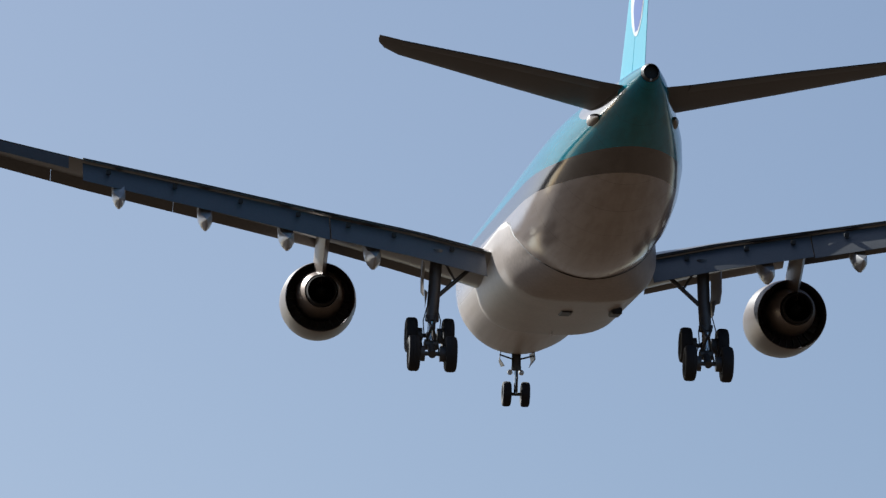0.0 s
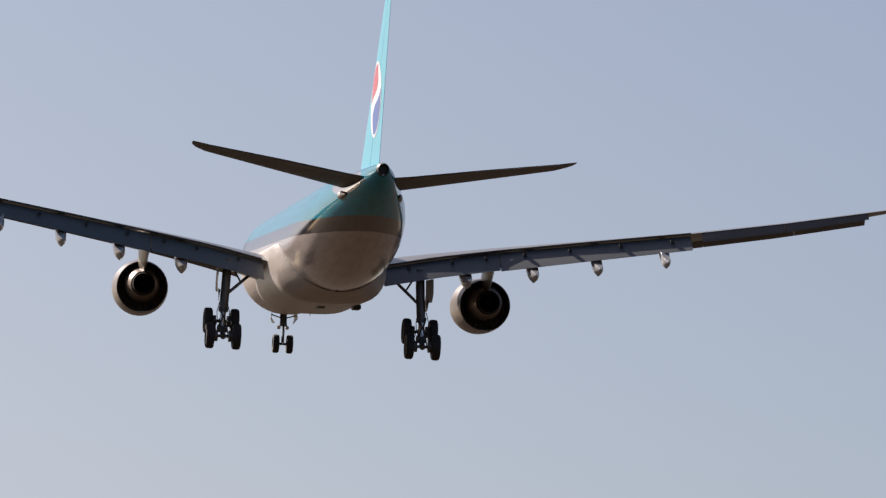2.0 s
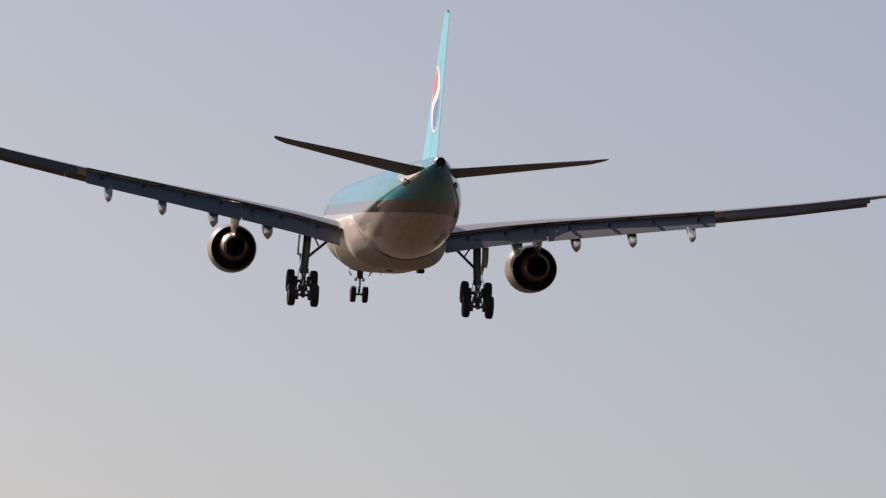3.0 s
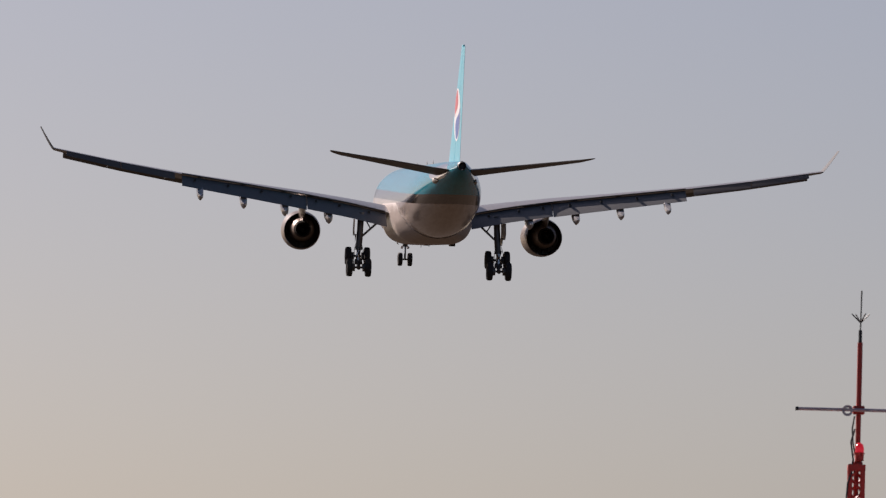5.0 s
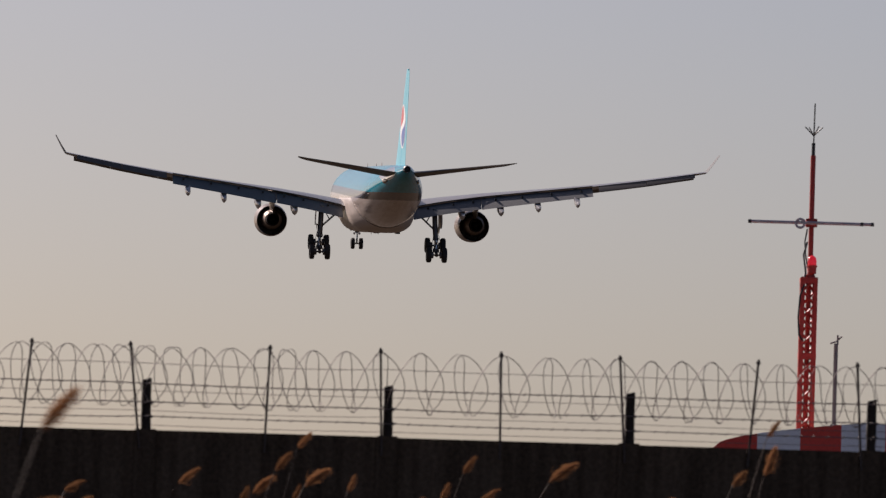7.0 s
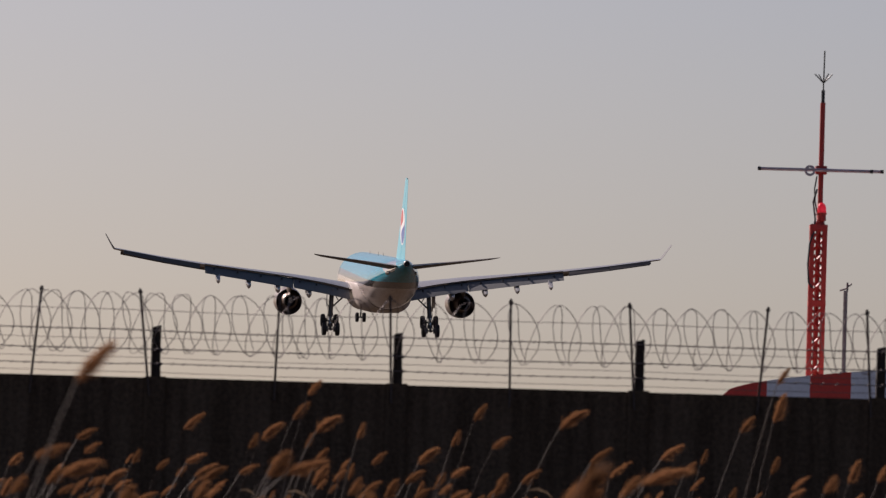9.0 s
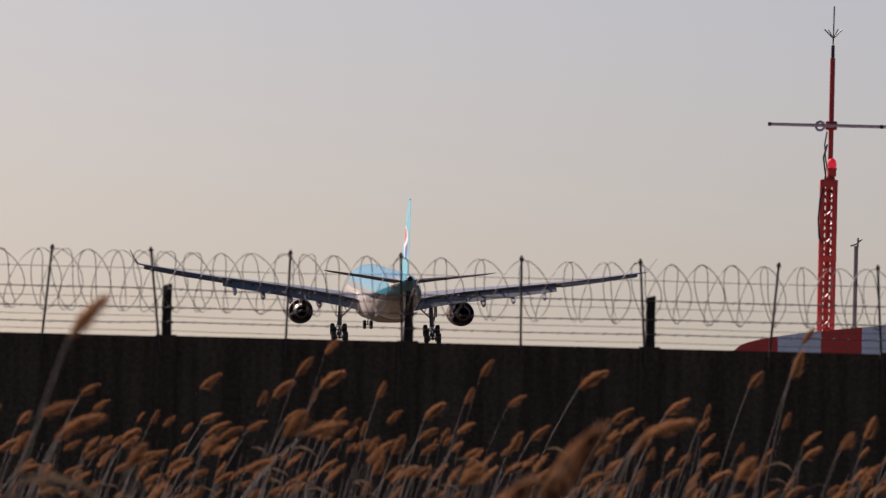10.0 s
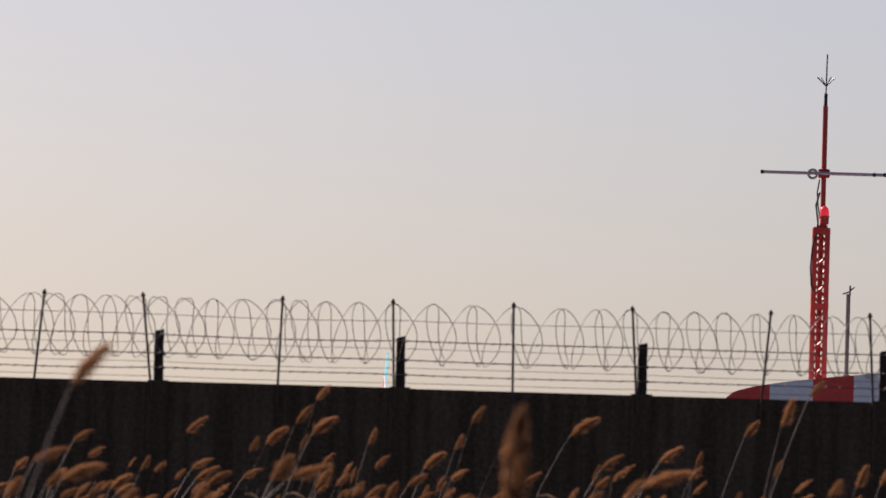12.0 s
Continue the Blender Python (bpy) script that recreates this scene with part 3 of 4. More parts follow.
def airliner():
    plane = thing("airliner", "sky-blue and off-white twin-engined airliner landing with wheels down", "airplane")
    seg = 72
    rings = [[(hw * math.cos(2 * math.pi * k / seg), y, zc + hh * math.sin(2 * math.pi * k / seg)) for k in range(seg)] for y, zc, hw, hh in
             [b for a0, b0 in zip(BODY, BODY[1:]) for b in ([a0] + [tuple(p + (q - p) * f for p, q in zip(a0, b0)) for f in (0.5,)])] + [BODY[-1]]]
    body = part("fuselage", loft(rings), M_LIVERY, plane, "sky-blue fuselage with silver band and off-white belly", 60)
    # tail cone and exhaust of the auxiliary engine
    part("exhaust", lathe([(-0.22, 0.27), (0, 0.30), (0.2, 0.345), (0.21, 0.3), (-0.21, 0.25), (0.1, 0.23), (0.1, 0.01)], (0, -29.15, 2.39), 28), M_BLACK, body, "sooty auxiliary exhaust pipe")
    part("tail_lamp", lathe([(-0.04, 0.01), (-0.03, 0.035), (0.12, 0.04)], (0, -29.36, 2.1), 12), M_LAMP_GLASS, body)
    # wing root fairing: a boxy trough round the lower body, its ramp running out on the tail
    n, rings = 56, []
    for i in range(46):
        y = -9.6 + 23.4 * i / 45
        ring = []
        for k in range(n):
            a0 = radians(-197 + 214 * k / (n - 1))
            c, sn = math.cos(a0), math.sin(a0)
            deep = max(-sn, 0.0)
            aft = -6.3 - 2.4 * deep ** 1.5 + 2.4 * smoothstep((sn + 0.3) / 0.6)
            ramp = min(max((y - aft) / (2.2 + 1.9 * deep), 0.0), 1.0)
            share = ramp ** 0.85 * smoothstep((13.6 - y) / 5.0)
            box = (3.0 * abs(c) ** 0.62 * (1 if c > 0 else -1), -0.6 + (2.70 if sn < 0 else 0.9) * abs(sn) ** 0.62 * (1 if sn > 0 else -1))
            k0 = (2.75 - 0.03 * max(-8.0 - y, 0.0)) / math.hypot(*box)
            k0 += (1 - k0) * share
            ring.append((box[0] * k0, y, box[1] * k0))
        rings.append(ring)
    fairing = part("belly_fairing", loft(rings), M_FAIRING, plane, "bulged off-white belly fairing", 60)
    # dark rubber seal where the fairing runs out on the body
    line = []
    for k in range(41):
        a0 = radians(-192 + 204 * k / 40)
        c, sn = math.cos(a0), math.sin(a0)
        deep = max(-sn, 0.0)
        bx, bz = 3.0 * abs(c) ** 0.62 * (1 if c > 0 else -1), -0.6 + (2.70 if sn < 0 else 0.9) * abs(sn) ** 0.62 * (1 if sn > 0 else -1)
        r = math.hypot(bx, bz)
        ramp = min(0.075 / max(r - 2.75, 0.08), 1.0) ** (1 / 0.85)
        y = -6.3 - 2.4 * deep ** 1.5 + 2.4 * smoothstep((sn + 0.3) / 0.6) + ramp * (2.2 + 1.9 * deep)
        line.append((bx * 2.83 / r, y, bz * 2.83 / r))
    part("seal", tube(line, 0.02, None, 6), M_BLACK, fairing, "dark rubber edge seal")
    for x, y, w, d in ((-0.15, 0.0, 0.22, 0.8), (1.78, -0.2, 0.2, 0.7)):
        part("air_outlet", block((x - w, y - d, -3.36), (x + w, y + d, -3.1), None, 0.03), M_BLACK, fairing)
    for y, h in ((-0.4, 0.16), (7.5, 0.2)):
        z = -3.29
        part("blade_antenna", loft([[(0.02, y + 0.2, z), (-0.02, y + 0.2, z), (-0.02, y - 0.15, z), (0.02, y - 0.15, z)],
                                    [(0.01, y + 0.02, z - h), (-0.01, y + 0.02, z - h), (-0.01, y - 0.14, z - h), (0.01, y - 0.14, z - h)]]), M_WHITE, body)
    for y in (14.0, 4.0, -2.0):   # roof antennas
        part("roof_antenna", loft([[(0.03, y + 0.25, 2.78), (-0.03, y + 0.25, 2.78), (-0.03, y - 0.2, 2.78), (0.03, y - 0.2, 2.78)],
                                   [(0.01, y, 3.15), (-0.01, y, 3.15), (-0.01, y - 0.2, 3.15), (0.01, y - 0.2, 3.15)]]), M_WHITE, body)
    fin = part("fin", fin_piece(0.0, 0.62, 2.3, 11.25, 10, 10), M_BLUE, plane, "sky-blue tail fin with a round emblem")
    part("rudder", fin_piece(0.632, 1.0, 2.75, 11.1, 10, 5), M_BLUE, fin)
    for s in (-1, 1):
        emblem(fin, s)
    for s in (1, -1):
        flip = (lambda b: b) if s > 0 else mirrored
        rows = [(0.4, -21.6, -27.2, 1.8, 2.08, 0.55), (1.6, -22.3, -27.55, 1.95, 2.2, 0.48), (5.0, -24.5, -28.5, 2.42, 2.66, 0.32),
                (8.8, -26.95, -29.5, 2.98, 3.12, 0.17), (9.35, -27.7, -29.75, 3.1, 3.2, 0.1), (9.6, -28.6, -29.86, 3.17, 3.23, 0.05), (9.66, -29.3, -29.9, 3.2, 3.24, 0.02)]
        tp = part("tailplane", flip(loft([foil(*r) for r in rows])), M_SHADED_GREY, plane, "grey tailplane, the shade of its underside put into dark paint")
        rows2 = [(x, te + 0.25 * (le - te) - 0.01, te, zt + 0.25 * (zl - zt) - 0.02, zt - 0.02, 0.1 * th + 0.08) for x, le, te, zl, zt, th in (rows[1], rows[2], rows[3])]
        part("elevator", flip(loft([foil(x, a0 - 0.0, b0 - 0.12, c0, d0 - 0.03, e0) for x, a0, b0, c0, d0, e0 in rows2])), M_SHADED_GREY, tp)
        # bare patch of the tailplane's root seal
        part("root_seal", flip(lathe([(-1.5, 0.02), (-1.2, 0.13), (-0.6, 0.24), (0.0, 0.28), (0.6, 0.25), (1.2, 0.14), (1.9, 0.02)], (1.38, -23.0, 1.34), 16)), M_METAL, tp)
        wing_side(plane, s)
        engine(plane, s)
        main_gear(plane, s)
    nose_gear(plane)
    return plane


plane = airliner()

# ---- ground ----


def ground_height(x, y):
    return 1.3 * smoothstep((y - 12) / 40)


def ground():
    bm = bmesh.new()
    xs = [-3000, -800, -200, -60] + [-40 + 4 * i for i in range(21)] + [60, 200, 800, 3000]
    ys = [-3000, -600, -100, -20] + [-8 + 4 * i for i in range(30)] + [130, 160, 220, 400, 900, 2000, 4500]
    grid = [[bm.verts.new((x, y, ground_height(x, y) + (0.06 * noise.noise((x * 0.3, y * 0.3, 0)) if abs(x) < 50 and -10 < y < 110 else 0))) for x in xs] for y in ys]
    for a, b in zip(grid, grid[1:]):
        for i in range(len(xs) - 1):
            bm.faces.new((a[i], a[i + 1], b[i + 1], b[i]))
    tagged(part("ground", bm, M_GROUND), "dry brown winter grassland", "ground", "", "structure")


ground()

# ---- perimeter wall with wire ----
WALL_Y, WALL_TOP, GAP = 81.1, 4.50, 2.503
POST_X = [-0.347 + GAP * k for k in range(-14, 15)]


def perimeter_wall():
    wall = thing("wall_perimeter", "dark stained precast concrete perimeter wall", "wall", "", (0, WALL_Y, 1.2))
    wall["kind"] = "structure"
    rng = random.Random(4)
    board = finish(block((-GAP / 2 + 0.09, -0.05, 0), (GAP / 2 - 0.09, 0.05, WALL_TOP - 1.2), None, 0.012))
    for x in POST_X[:-1]:
        p = part("panel", board, M_CONCRETE, wall)
        p.location = (x + GAP / 2, rng.uniform(-0.01, 0.01), rng.uniform(-0.006, 0.006))
    column = finish(block((-0.11, -0.09, 0), (0.11, 0.09, WALL_TOP - 1.2 + 0.01), None, 0.006))
    for x in POST_X:
        p = part("column", column, M_CONCRETE, wall)
        p.location = (x, 0, 0)
    return wall


def fence():
    base = thing("wire_fence", "razor wire coil and barbed strands on posts along the wall", "fence", "", (0, WALL_Y, WALL_TOP))
    rng = random.Random(11)
    # stout posts with a worn top, each a little different in lean
    for k, x in enumerate(POST_X):
        bm = loft([[((0.05 - 0.004 * u) * a + rng.uniform(-0.005, 0.005), (0.05 - 0.003 * u) * b, -0.03 + 0.56 * u + (0.012 * a if u == 1 else 0)) for a, b in
                    ((1, 0.7), (0.7, 1), (-0.7, 1), (-1, 0.7), (-1, -0.7), (-0.7, -1), (0.7, -1), (1, -0.7))] for u in (0, 0.15, 0.3, 0.42, 0.55, 0.7, 0.85, 0.97, 1)])
        p = part("post", bm, M_POST, base, "", 60)
        p.matrix_basis = pose(x, -0.02, 0, 0, rng.uniform(-0.6, 0.6), 0)
        for z in (0.14, 0.29):
            c = part("clip", block((-0.012, -0.02, -0.015), (0.018, 0.02, 0.015), None, 0.005), M_RUST, p)
            c.location = (0.05, -0.03, z)
    # slim angle-iron stakes, two to a bay
    stakes = STAKES + [(-4.13 - 1.25 * k, rng.uniform(-4, 4)) for k in range(1, 22)] + [(4.55 + 1.25 * k, rng.uniform(-4, 4)) for k in range(1, 22)]
    for x, lean in stakes:
        bm = block((-0.012, -0.003, -0.2), (0.012, 0.003, 0.92))
        block((-0.012, -0.003, -0.2), (-0.006, 0.024, 0.92), bm)
        block((-0.022, -0.015, 0.87), (0.022, 0.015, 0.9), bm)
        p = part("stake", bm, M_RUST, base)
        p.matrix_basis = pose(x, -0.1, 0, 0, lean, 0)
    # barbed strands, slightly slack between the stakes
    for z, y, r in ((0.70, 0.05, 0.0035), (0.485, -0.16, 0.006), (0.287, -0.19, 0.006), (0.135, -0.19, 0.0055), (0.42, 0.25, 0.003), (0.22, 0.25, 0.003), (0.06, 0.25, 0.003)):
        bm = bmesh.new()
        pts = []
        for k, x0 in enumerate(POST_X[:-1]):
            sag = rng.uniform(0.0, 0.018)
            for i in range(6):
                u = i / 6
                pts.append((x0 + GAP * u, y, z + (0.012 * noise.noise((x0 * 3, z * 9, 0))) - sag * math.sin(math.pi * u)))
        tube(pts, r, bm, 5)
        if r > 0.004:
            for k in range(int((pts[-1][0] - pts[0][0]) / 0.15)):
                x = pts[0][0] + 0.15 * k + rng.uniform(-0.02, 0.02)
                q = min(int((x - pts[0][0]) / (GAP / 6)), len(pts) - 2)
                zz = pts[q][2] + (pts[q + 1][2] - pts[q][2]) * ((x - pts[q][0]) / (GAP / 6))
                tube([(x - 0.014, y, zz - 0.014), (x + 0.014, y, zz + 0.014)], 0.005, bm, 4)
        part("barbed_strand", bm, M_WIRE, base)
    # a flattened spring whose turns lean to and fro, clipped to one another in pairs
    pts, x, j = [], POST_X[0], 0
    while x < POST_X[-1]:
        step = 0.172 * (1 + 0.5 * noise.noise((x * 1.3, 7.7, 0.3)) + 0.55 * noise.noise((x * 5.1, 3.3, 0.6)))
        lean = (0.085 if j % 2 else -0.085) * (1 + 0.8 * noise.noise((x * 2.7, 1.1, 5.2)))
        width = 0.112 * (1 + 0.35 * noise.noise((x * 2.1, 9.4, 2.6)))
        high = 0.315 * (1 + 0.05 * noise.noise((x * 2.3, 5.1, 0.7)))
        turn = [2 * math.pi * i / 28 for i in range(28)]
        for i, a0 in enumerate(turn):
            blend = smoothstep(i / 28)
            old = pts[i - 28][3] if len(pts) >= 28 else lean
            pts.append((x + step * i / 28 + width * math.sin(a0) + (old + (lean - old) * min(1.0, blend * 3)) * math.cos(a0),
                        0.02 + 0.29 * math.sin(a0), 0.562 + high * math.cos(a0), lean))
        x += step
        j += 1
    part("razor_coil", tube([p[:3] for p in pts], 0.0045, None, 5), M_WIRE, base, "looped grey razor wire coil")
    return base


STAKES = [(-4.13, 5.0), (-2.93, -6.5), (-1.61, 1.6), (-0.41, -2.0), (0.82, -0.8), (2.10, -4.0), (3.40, 4.6), (4.55, -3.4)]
perimeter_wall()
fence()

# ---- mast and hut beyond the wall ----
MAST = (7.35, 150.0)


def antenna_mast():
    X, Y = MAST
    m = thing("antenna_mast", "red lattice mast with cross tubes, whip aerial and red lamp", "mast", "", (X, Y, 1.3))
    z0 = -1.3
    top, low, h = 10.27 + z0, 0.0, 0.122
    legs = [(-h, -h), (h, -h), (h, h), (-h, h)]
    for x, y in legs:
        part("leg", block((x - 0.043, y - 0.043, low), (x + 0.043, y + 0.043, top), None, 0.004), M_RED, m)
    n = 34
    step = (top - low) / n
    for i in range(n):
        for k in range(4):
            (x0, y0), (x1, y1) = legs[k], legs[(k + 1) % 4]
            a, b = ((x0, y0), (x1, y1)) if i % 2 else ((x1, y1), (x0, y0))
            part("lattice_bar", tube([(a[0], a[1], low + step * i), (b[0], b[1], low + step * (i + 1))], 0.027, None, 5), M_RED, m)
    for z in (top, top - 1.45):
        part("plate", block((-h - 0.047, -h - 0.047, z - 0.12), (h + 0.047, h + 0.047, z + 0.0), None, 0.006), M_RED, m)
    part("centre_tube", tube([(0.0, 0, low), (0.0, 0, top - 0.1)], 0.05, None, 10), M_RED, m)
    part("pipe", tube([(0.02, 0, top), (0.02, 0, 12.62 + z0)], 0.05, None, 14), M_RED, m)
    part("base_socket", lathe([(0, 0.1), (0.05, 0.1), (0.07, 0.06), (0.2, 0.06)], (0.02, 0, top), 14, None, (0, 0, 1)), M_RED, m)
    lamp = part("lamp_base", lathe([(-0.16, 0.03), (-0.13, 0.085), (-0.02, 0.085), (0.0, 0.1), (0.02, 0.1), (0.03, 0.03)], (0.05, -0.07, 10.48 + z0), 18, None, (0, 0, 1)), M_RED, m)
    part("lamp_dome", lathe([(0.02, 0.085), (0.1, 0.088), (0.17, 0.07), (0.21, 0.03), (0.215, 0.005)], (0.05, -0.07, 10.48 + z0), 18, None, (0, 0, 1)), M_BEACON, lamp, "red obstruction lamp glass")
    part("bracket", block((-0.09, -0.11, 11.24 + z0), (0.13, 0.09, 11.40 + z0), None, 0.012), M_RED, m)
    for x0, x1, y, z in ((-1.17, 0.98, -0.13, 11.315), (0.0, 1.2, 0.14, 11.335)):
        c = part("cross_tube", tube([(x0, y, z + z0), (x1, y, z + z0)], 0.032, None, 12), M_GALV, m, "pinkish grey cross tube")
        for x in (x0, x1):
            if abs(x) > 0.5:
                part("end_cap", tube([(x - 0.03, y, z + z0), (x + 0.03, y, z + z0)], 0.038, None, 12), M_BLACK, c)
    part("ring_clamp", lathe([(-0.03, 0.06), (-0.03, 0.105), (0.03, 0.105), (0.03, 0.06)], (-0.2, -0.14, 11.30 + z0), 22, None, (0, 1, 0), True), M_GALV, m)
    part("whip_base", tube([(0.02, 0, 12.6 + z0), (0.02, 0, 12.86 + z0)], 0.035, None, 10), M_BLACK, m)
    part("whip", tube([(0.02, 0, 12.8 + z0), (0.03, 0, 13.62 + z0)], 0.014, None, 6), M_BLACK, m)
    for a in (0, 120, 180, 300):
        c, s = math.cos(radians(a)), math.sin(radians(a))
        part("radial", tube([(0.02, 0, 13.0 + z0), (0.02 + 0.17 * c, 0.17 * s, 13.17 + z0)], 0.012, None, 6), M_BLACK, m)
    part("cable", tube([(-0.05, -0.1, 10.95 + z0), (-0.12, -0.12, 10.7 + z0), (-0.07, -0.1, 10.35 + z0), (-0.1, -0.16, 10.1 + z0), (-0.17, -0.2, 9.9 + z0), (-0.195, -0.2, 9.5 + z0), (-0.17, -0.2, 9.15 + z0), (-0.1, -0.19, 9.05 + z0)], 0.018, None, 6), M_BLACK, m)
    part("cable_loop", tube([(-0.06, -0.06, 11.2 + z0), (-0.10, -0.08, 10.95 + z0), (-0.08, -0.06, 10.7 + z0), (-0.03, -0.05, 10.45 + z0)], 0.015, None, 6), M_BLACK, m)
    for x in (-0.05, 0.0):
        part("stay", tube([(x - 0.05, -0.06, top), (x, 0, top + 0.25)], 0.01, None, 5), M_GALV, m)


def equipment_hut():
    X0, X1, Y0, Y1 = 5.43, 11.25, 145.5, 147.8
    ridge, eave, base = 7.34, 6.79, ground_height(0, 140)
    hut = thing("equipment_hut", "equipment hut with red and white striped low gable", "hut", "", ((X0 + X1) / 2, Y0, base))
    half = (X1 - X0) / 2
    w, e, r = half, eave - base, ridge - base
    part("wall", loft([[(-w + 0.1, 0.12, 0), (w - 0.1, 0.12, 0), (w - 0.1, Y1 - Y0 - 0.1, 0), (-w + 0.1, Y1 - Y0 - 0.1, 0)],
                       [(-w + 0.1, 0.12, e - 0.12), (w - 0.1, 0.12, e - 0.12), (w - 0.1, Y1 - Y0 - 0.1, e - 0.12), (-w + 0.1, Y1 - Y0 - 0.1, e - 0.12)]]), M_SIGNWHITE, hut)
    # striped sheets across the gable end and over the roof
    edges = [-w, -w + 0.82, -w + 1.62, -w + 2.38, -w + 3.2, -w + 4.05, -w + 4.95, w]

    def height(x):
        return e + (r - e) * (1 - abs(x) / w) ** 0.5

    for k, (a, b) in enumerate(zip(edges, edges[1:])):
        xs = [a + (b - a) * i / 6 for i in range(7)]
        rings = [[(x, -0.02, e - 0.5), (x, Y1 - Y0, e - 0.5), (x, Y1 - Y0, height(x)), (x, -0.02, height(x))] for x in xs]
        part("striped_sheet", loft(rings), M_HUT_RED if k % 2 == 0 else M_SIGNWHITE, hut)


def grey_pole():
    x = 150 * 730.3 / 13861
    p = thing("instrument_pole", "slim grey pole with a small forked head", "pole", "", (x, 150.0, 1.3))
    part("shaft", tube([(0, 0, 0), (0, 0, 7.72)], 0.042, None, 10), M_GREYPOLE, p)
    part("fork", tube([(-0.11, 0, 7.72), (0, 0, 7.76), (0.11, 0, 7.86)], 0.018, None, 6), M_GREYPOLE, p)
    part("tip", tube([(0.03, 0, 7.7), (0.03, 0, 7.88)], 0.02, None, 6), M_GREYPOLE, p)
    part("clamp", block((-0.075, -0.06, 6.1), (0.075, 0.06, 6.17), None, 0.01), M_GREYPOLE, p)


antenna_mast()
equipment_hut()
grey_pole()

# ---- reeds ----
WIND = Vector((1.0, 0.15, 0))


def reed_meshes(rng, h, bend, plume, droop):
    """Stalk, plume and leaves of one dry reed, its foot at the origin, bent to the lee."""
    def at(u):
        k = bend * u ** 2.4
        return Vector((k * WIND.x, k * WIND.y, h * u - 0.25 * k * u))
    stalk = tube([at(u) for u in (0, 0.3, 0.6, 0.8, 0.92, 1.0)], 0.006, None, 5, 0.003)
    bm = bmesh.new()
    top = at(1.0)
    d = (at(1.0) - at(0.9)).normalized()
    side = Vector((0, 1, 0))
    n = int(900 * min(plume / 0.3, 1.2))
    lee = WIND.normalized()
    for i in range(n):
        # side branches hang to the lee like a flag, longest below the middle
        u = rng.random() ** 1.1 * 0.95
        core = top + d * plume * (u - 0.12) + lee * (0.27 * droop * plume * u ** 1.6) - Vector((0, 0, 0.12 * droop * plume * u * u))
        w = plume * 0.118 * math.sin(math.pi * (0.1 + 0.82 * u))
        core += Vector((rng.gauss(0.3, 0.6), rng.gauss(0, 0.6), rng.gauss(0, 0.35))) * w
        ln = plume * (0.15 + 0.26 * (1 - u)) * rng.uniform(0.4, 1.4)
        way = (d * 0.8 + lee * (0.36 + 0.4 * droop * u) + Vector((rng.gauss(0.1, 0.24), rng.gauss(0, 0.24), rng.gauss(-0.06 * droop, 0.2)))).normalized()
        q = way.cross(Vector((rng.uniform(-0.4, 0.4), 1, rng.uniform(-0.4, 0.4)))).normalized() * plume * rng.uniform(0.004, 0.0085)
        mid, tipv = core + way * ln * 0.45, core + way * ln + lee * ln * 0.15 * droop
        v = [bm.verts.new(p) for p in (core, mid + q, tipv, mid - q)]
        bm.faces.new((v[0], v[1], v[2], v[3]))
    leaves = bmesh.new()
    for k in range(1):
        u = rng.uniform(0.35, 0.8)
        p, ln, sg = at(u), rng.uniform(0.15, 0.32), 1
        pts = [p + WIND * sg * ln * t + Vector((0, 0, ln * (0.55 * t - 0.7 * t * t))) for t in (0, 0.35, 0.7, 1.0)]
        ws = (0.008, 0.012, 0.008, 0.001)
        rows = [(leaves.verts.new(c + side * w0 * 0.5 + Vector((0, 0, w0))), leaves.verts.new(c - side * w0 * 0.5 - Vector((0, 0, w0)))) for c, w0 in zip(pts, ws)]
        for a, b in zip(rows, rows[1:]):
            leaves.faces.new((a[0], a[1], b[1], b[0]))
    return stalk, bm, leaves


def raw(bm):
    me = bpy.data.meshes.new("m")
    bm.to_mesh(me)
    bm.free()
    return me


SWAYING = []
rng = random.Random(21)
KINDS = []
for k in range(14):
    bend = rng.uniform(0.12, 0.42) if k > 2 else 0.16
    s0, p0, l0 = reed_meshes(rng, 2.3, bend, 0.165 if k == 6 else rng.uniform(0.14, 0.235), rng.uniform(0.8, 1.9) if k > 2 else 0.4)
    KINDS.append((finish(s0, 60), raw(p0), raw(l0), bend))


def reed(x, y, z, kind, scale, lean=0.0, turn=0.0, swing=None):
    """A single reed, the root of whose plume is at x, y, z."""
    stalk, plume, leaf, bend = KINDS[kind]
    foot = ground_height(x, y) - 0.02
    high = (z - foot) / (2.3 - 0.25 * bend)
    fx = x - bend * scale * math.cos(radians(turn)) - (z - foot) * math.sin(radians(lean))
    r = thing("reed", "dry brown reed with a feathery plume bent by wind", "reed", "reeds before the wall")
    part("stalk", stalk, M_STALK, r)
    part("plume", plume, M_PLUME, r)
    part("leaf", leaf, M_LEAF, r)
    r.matrix_basis = pose(fx, y, foot, 0, lean, turn)
    r.scale = (scale, scale, high)
    SWAYING.append((r, fx, y, foot, lean, turn, swing, rng.uniform(0.5, 1.2), rng.uniform(0, 6.28), rng.uniform(0.7, 1.15)))
    return r

# tall single reeds well before the others, one of them swung far by the gusts
BENDING = []


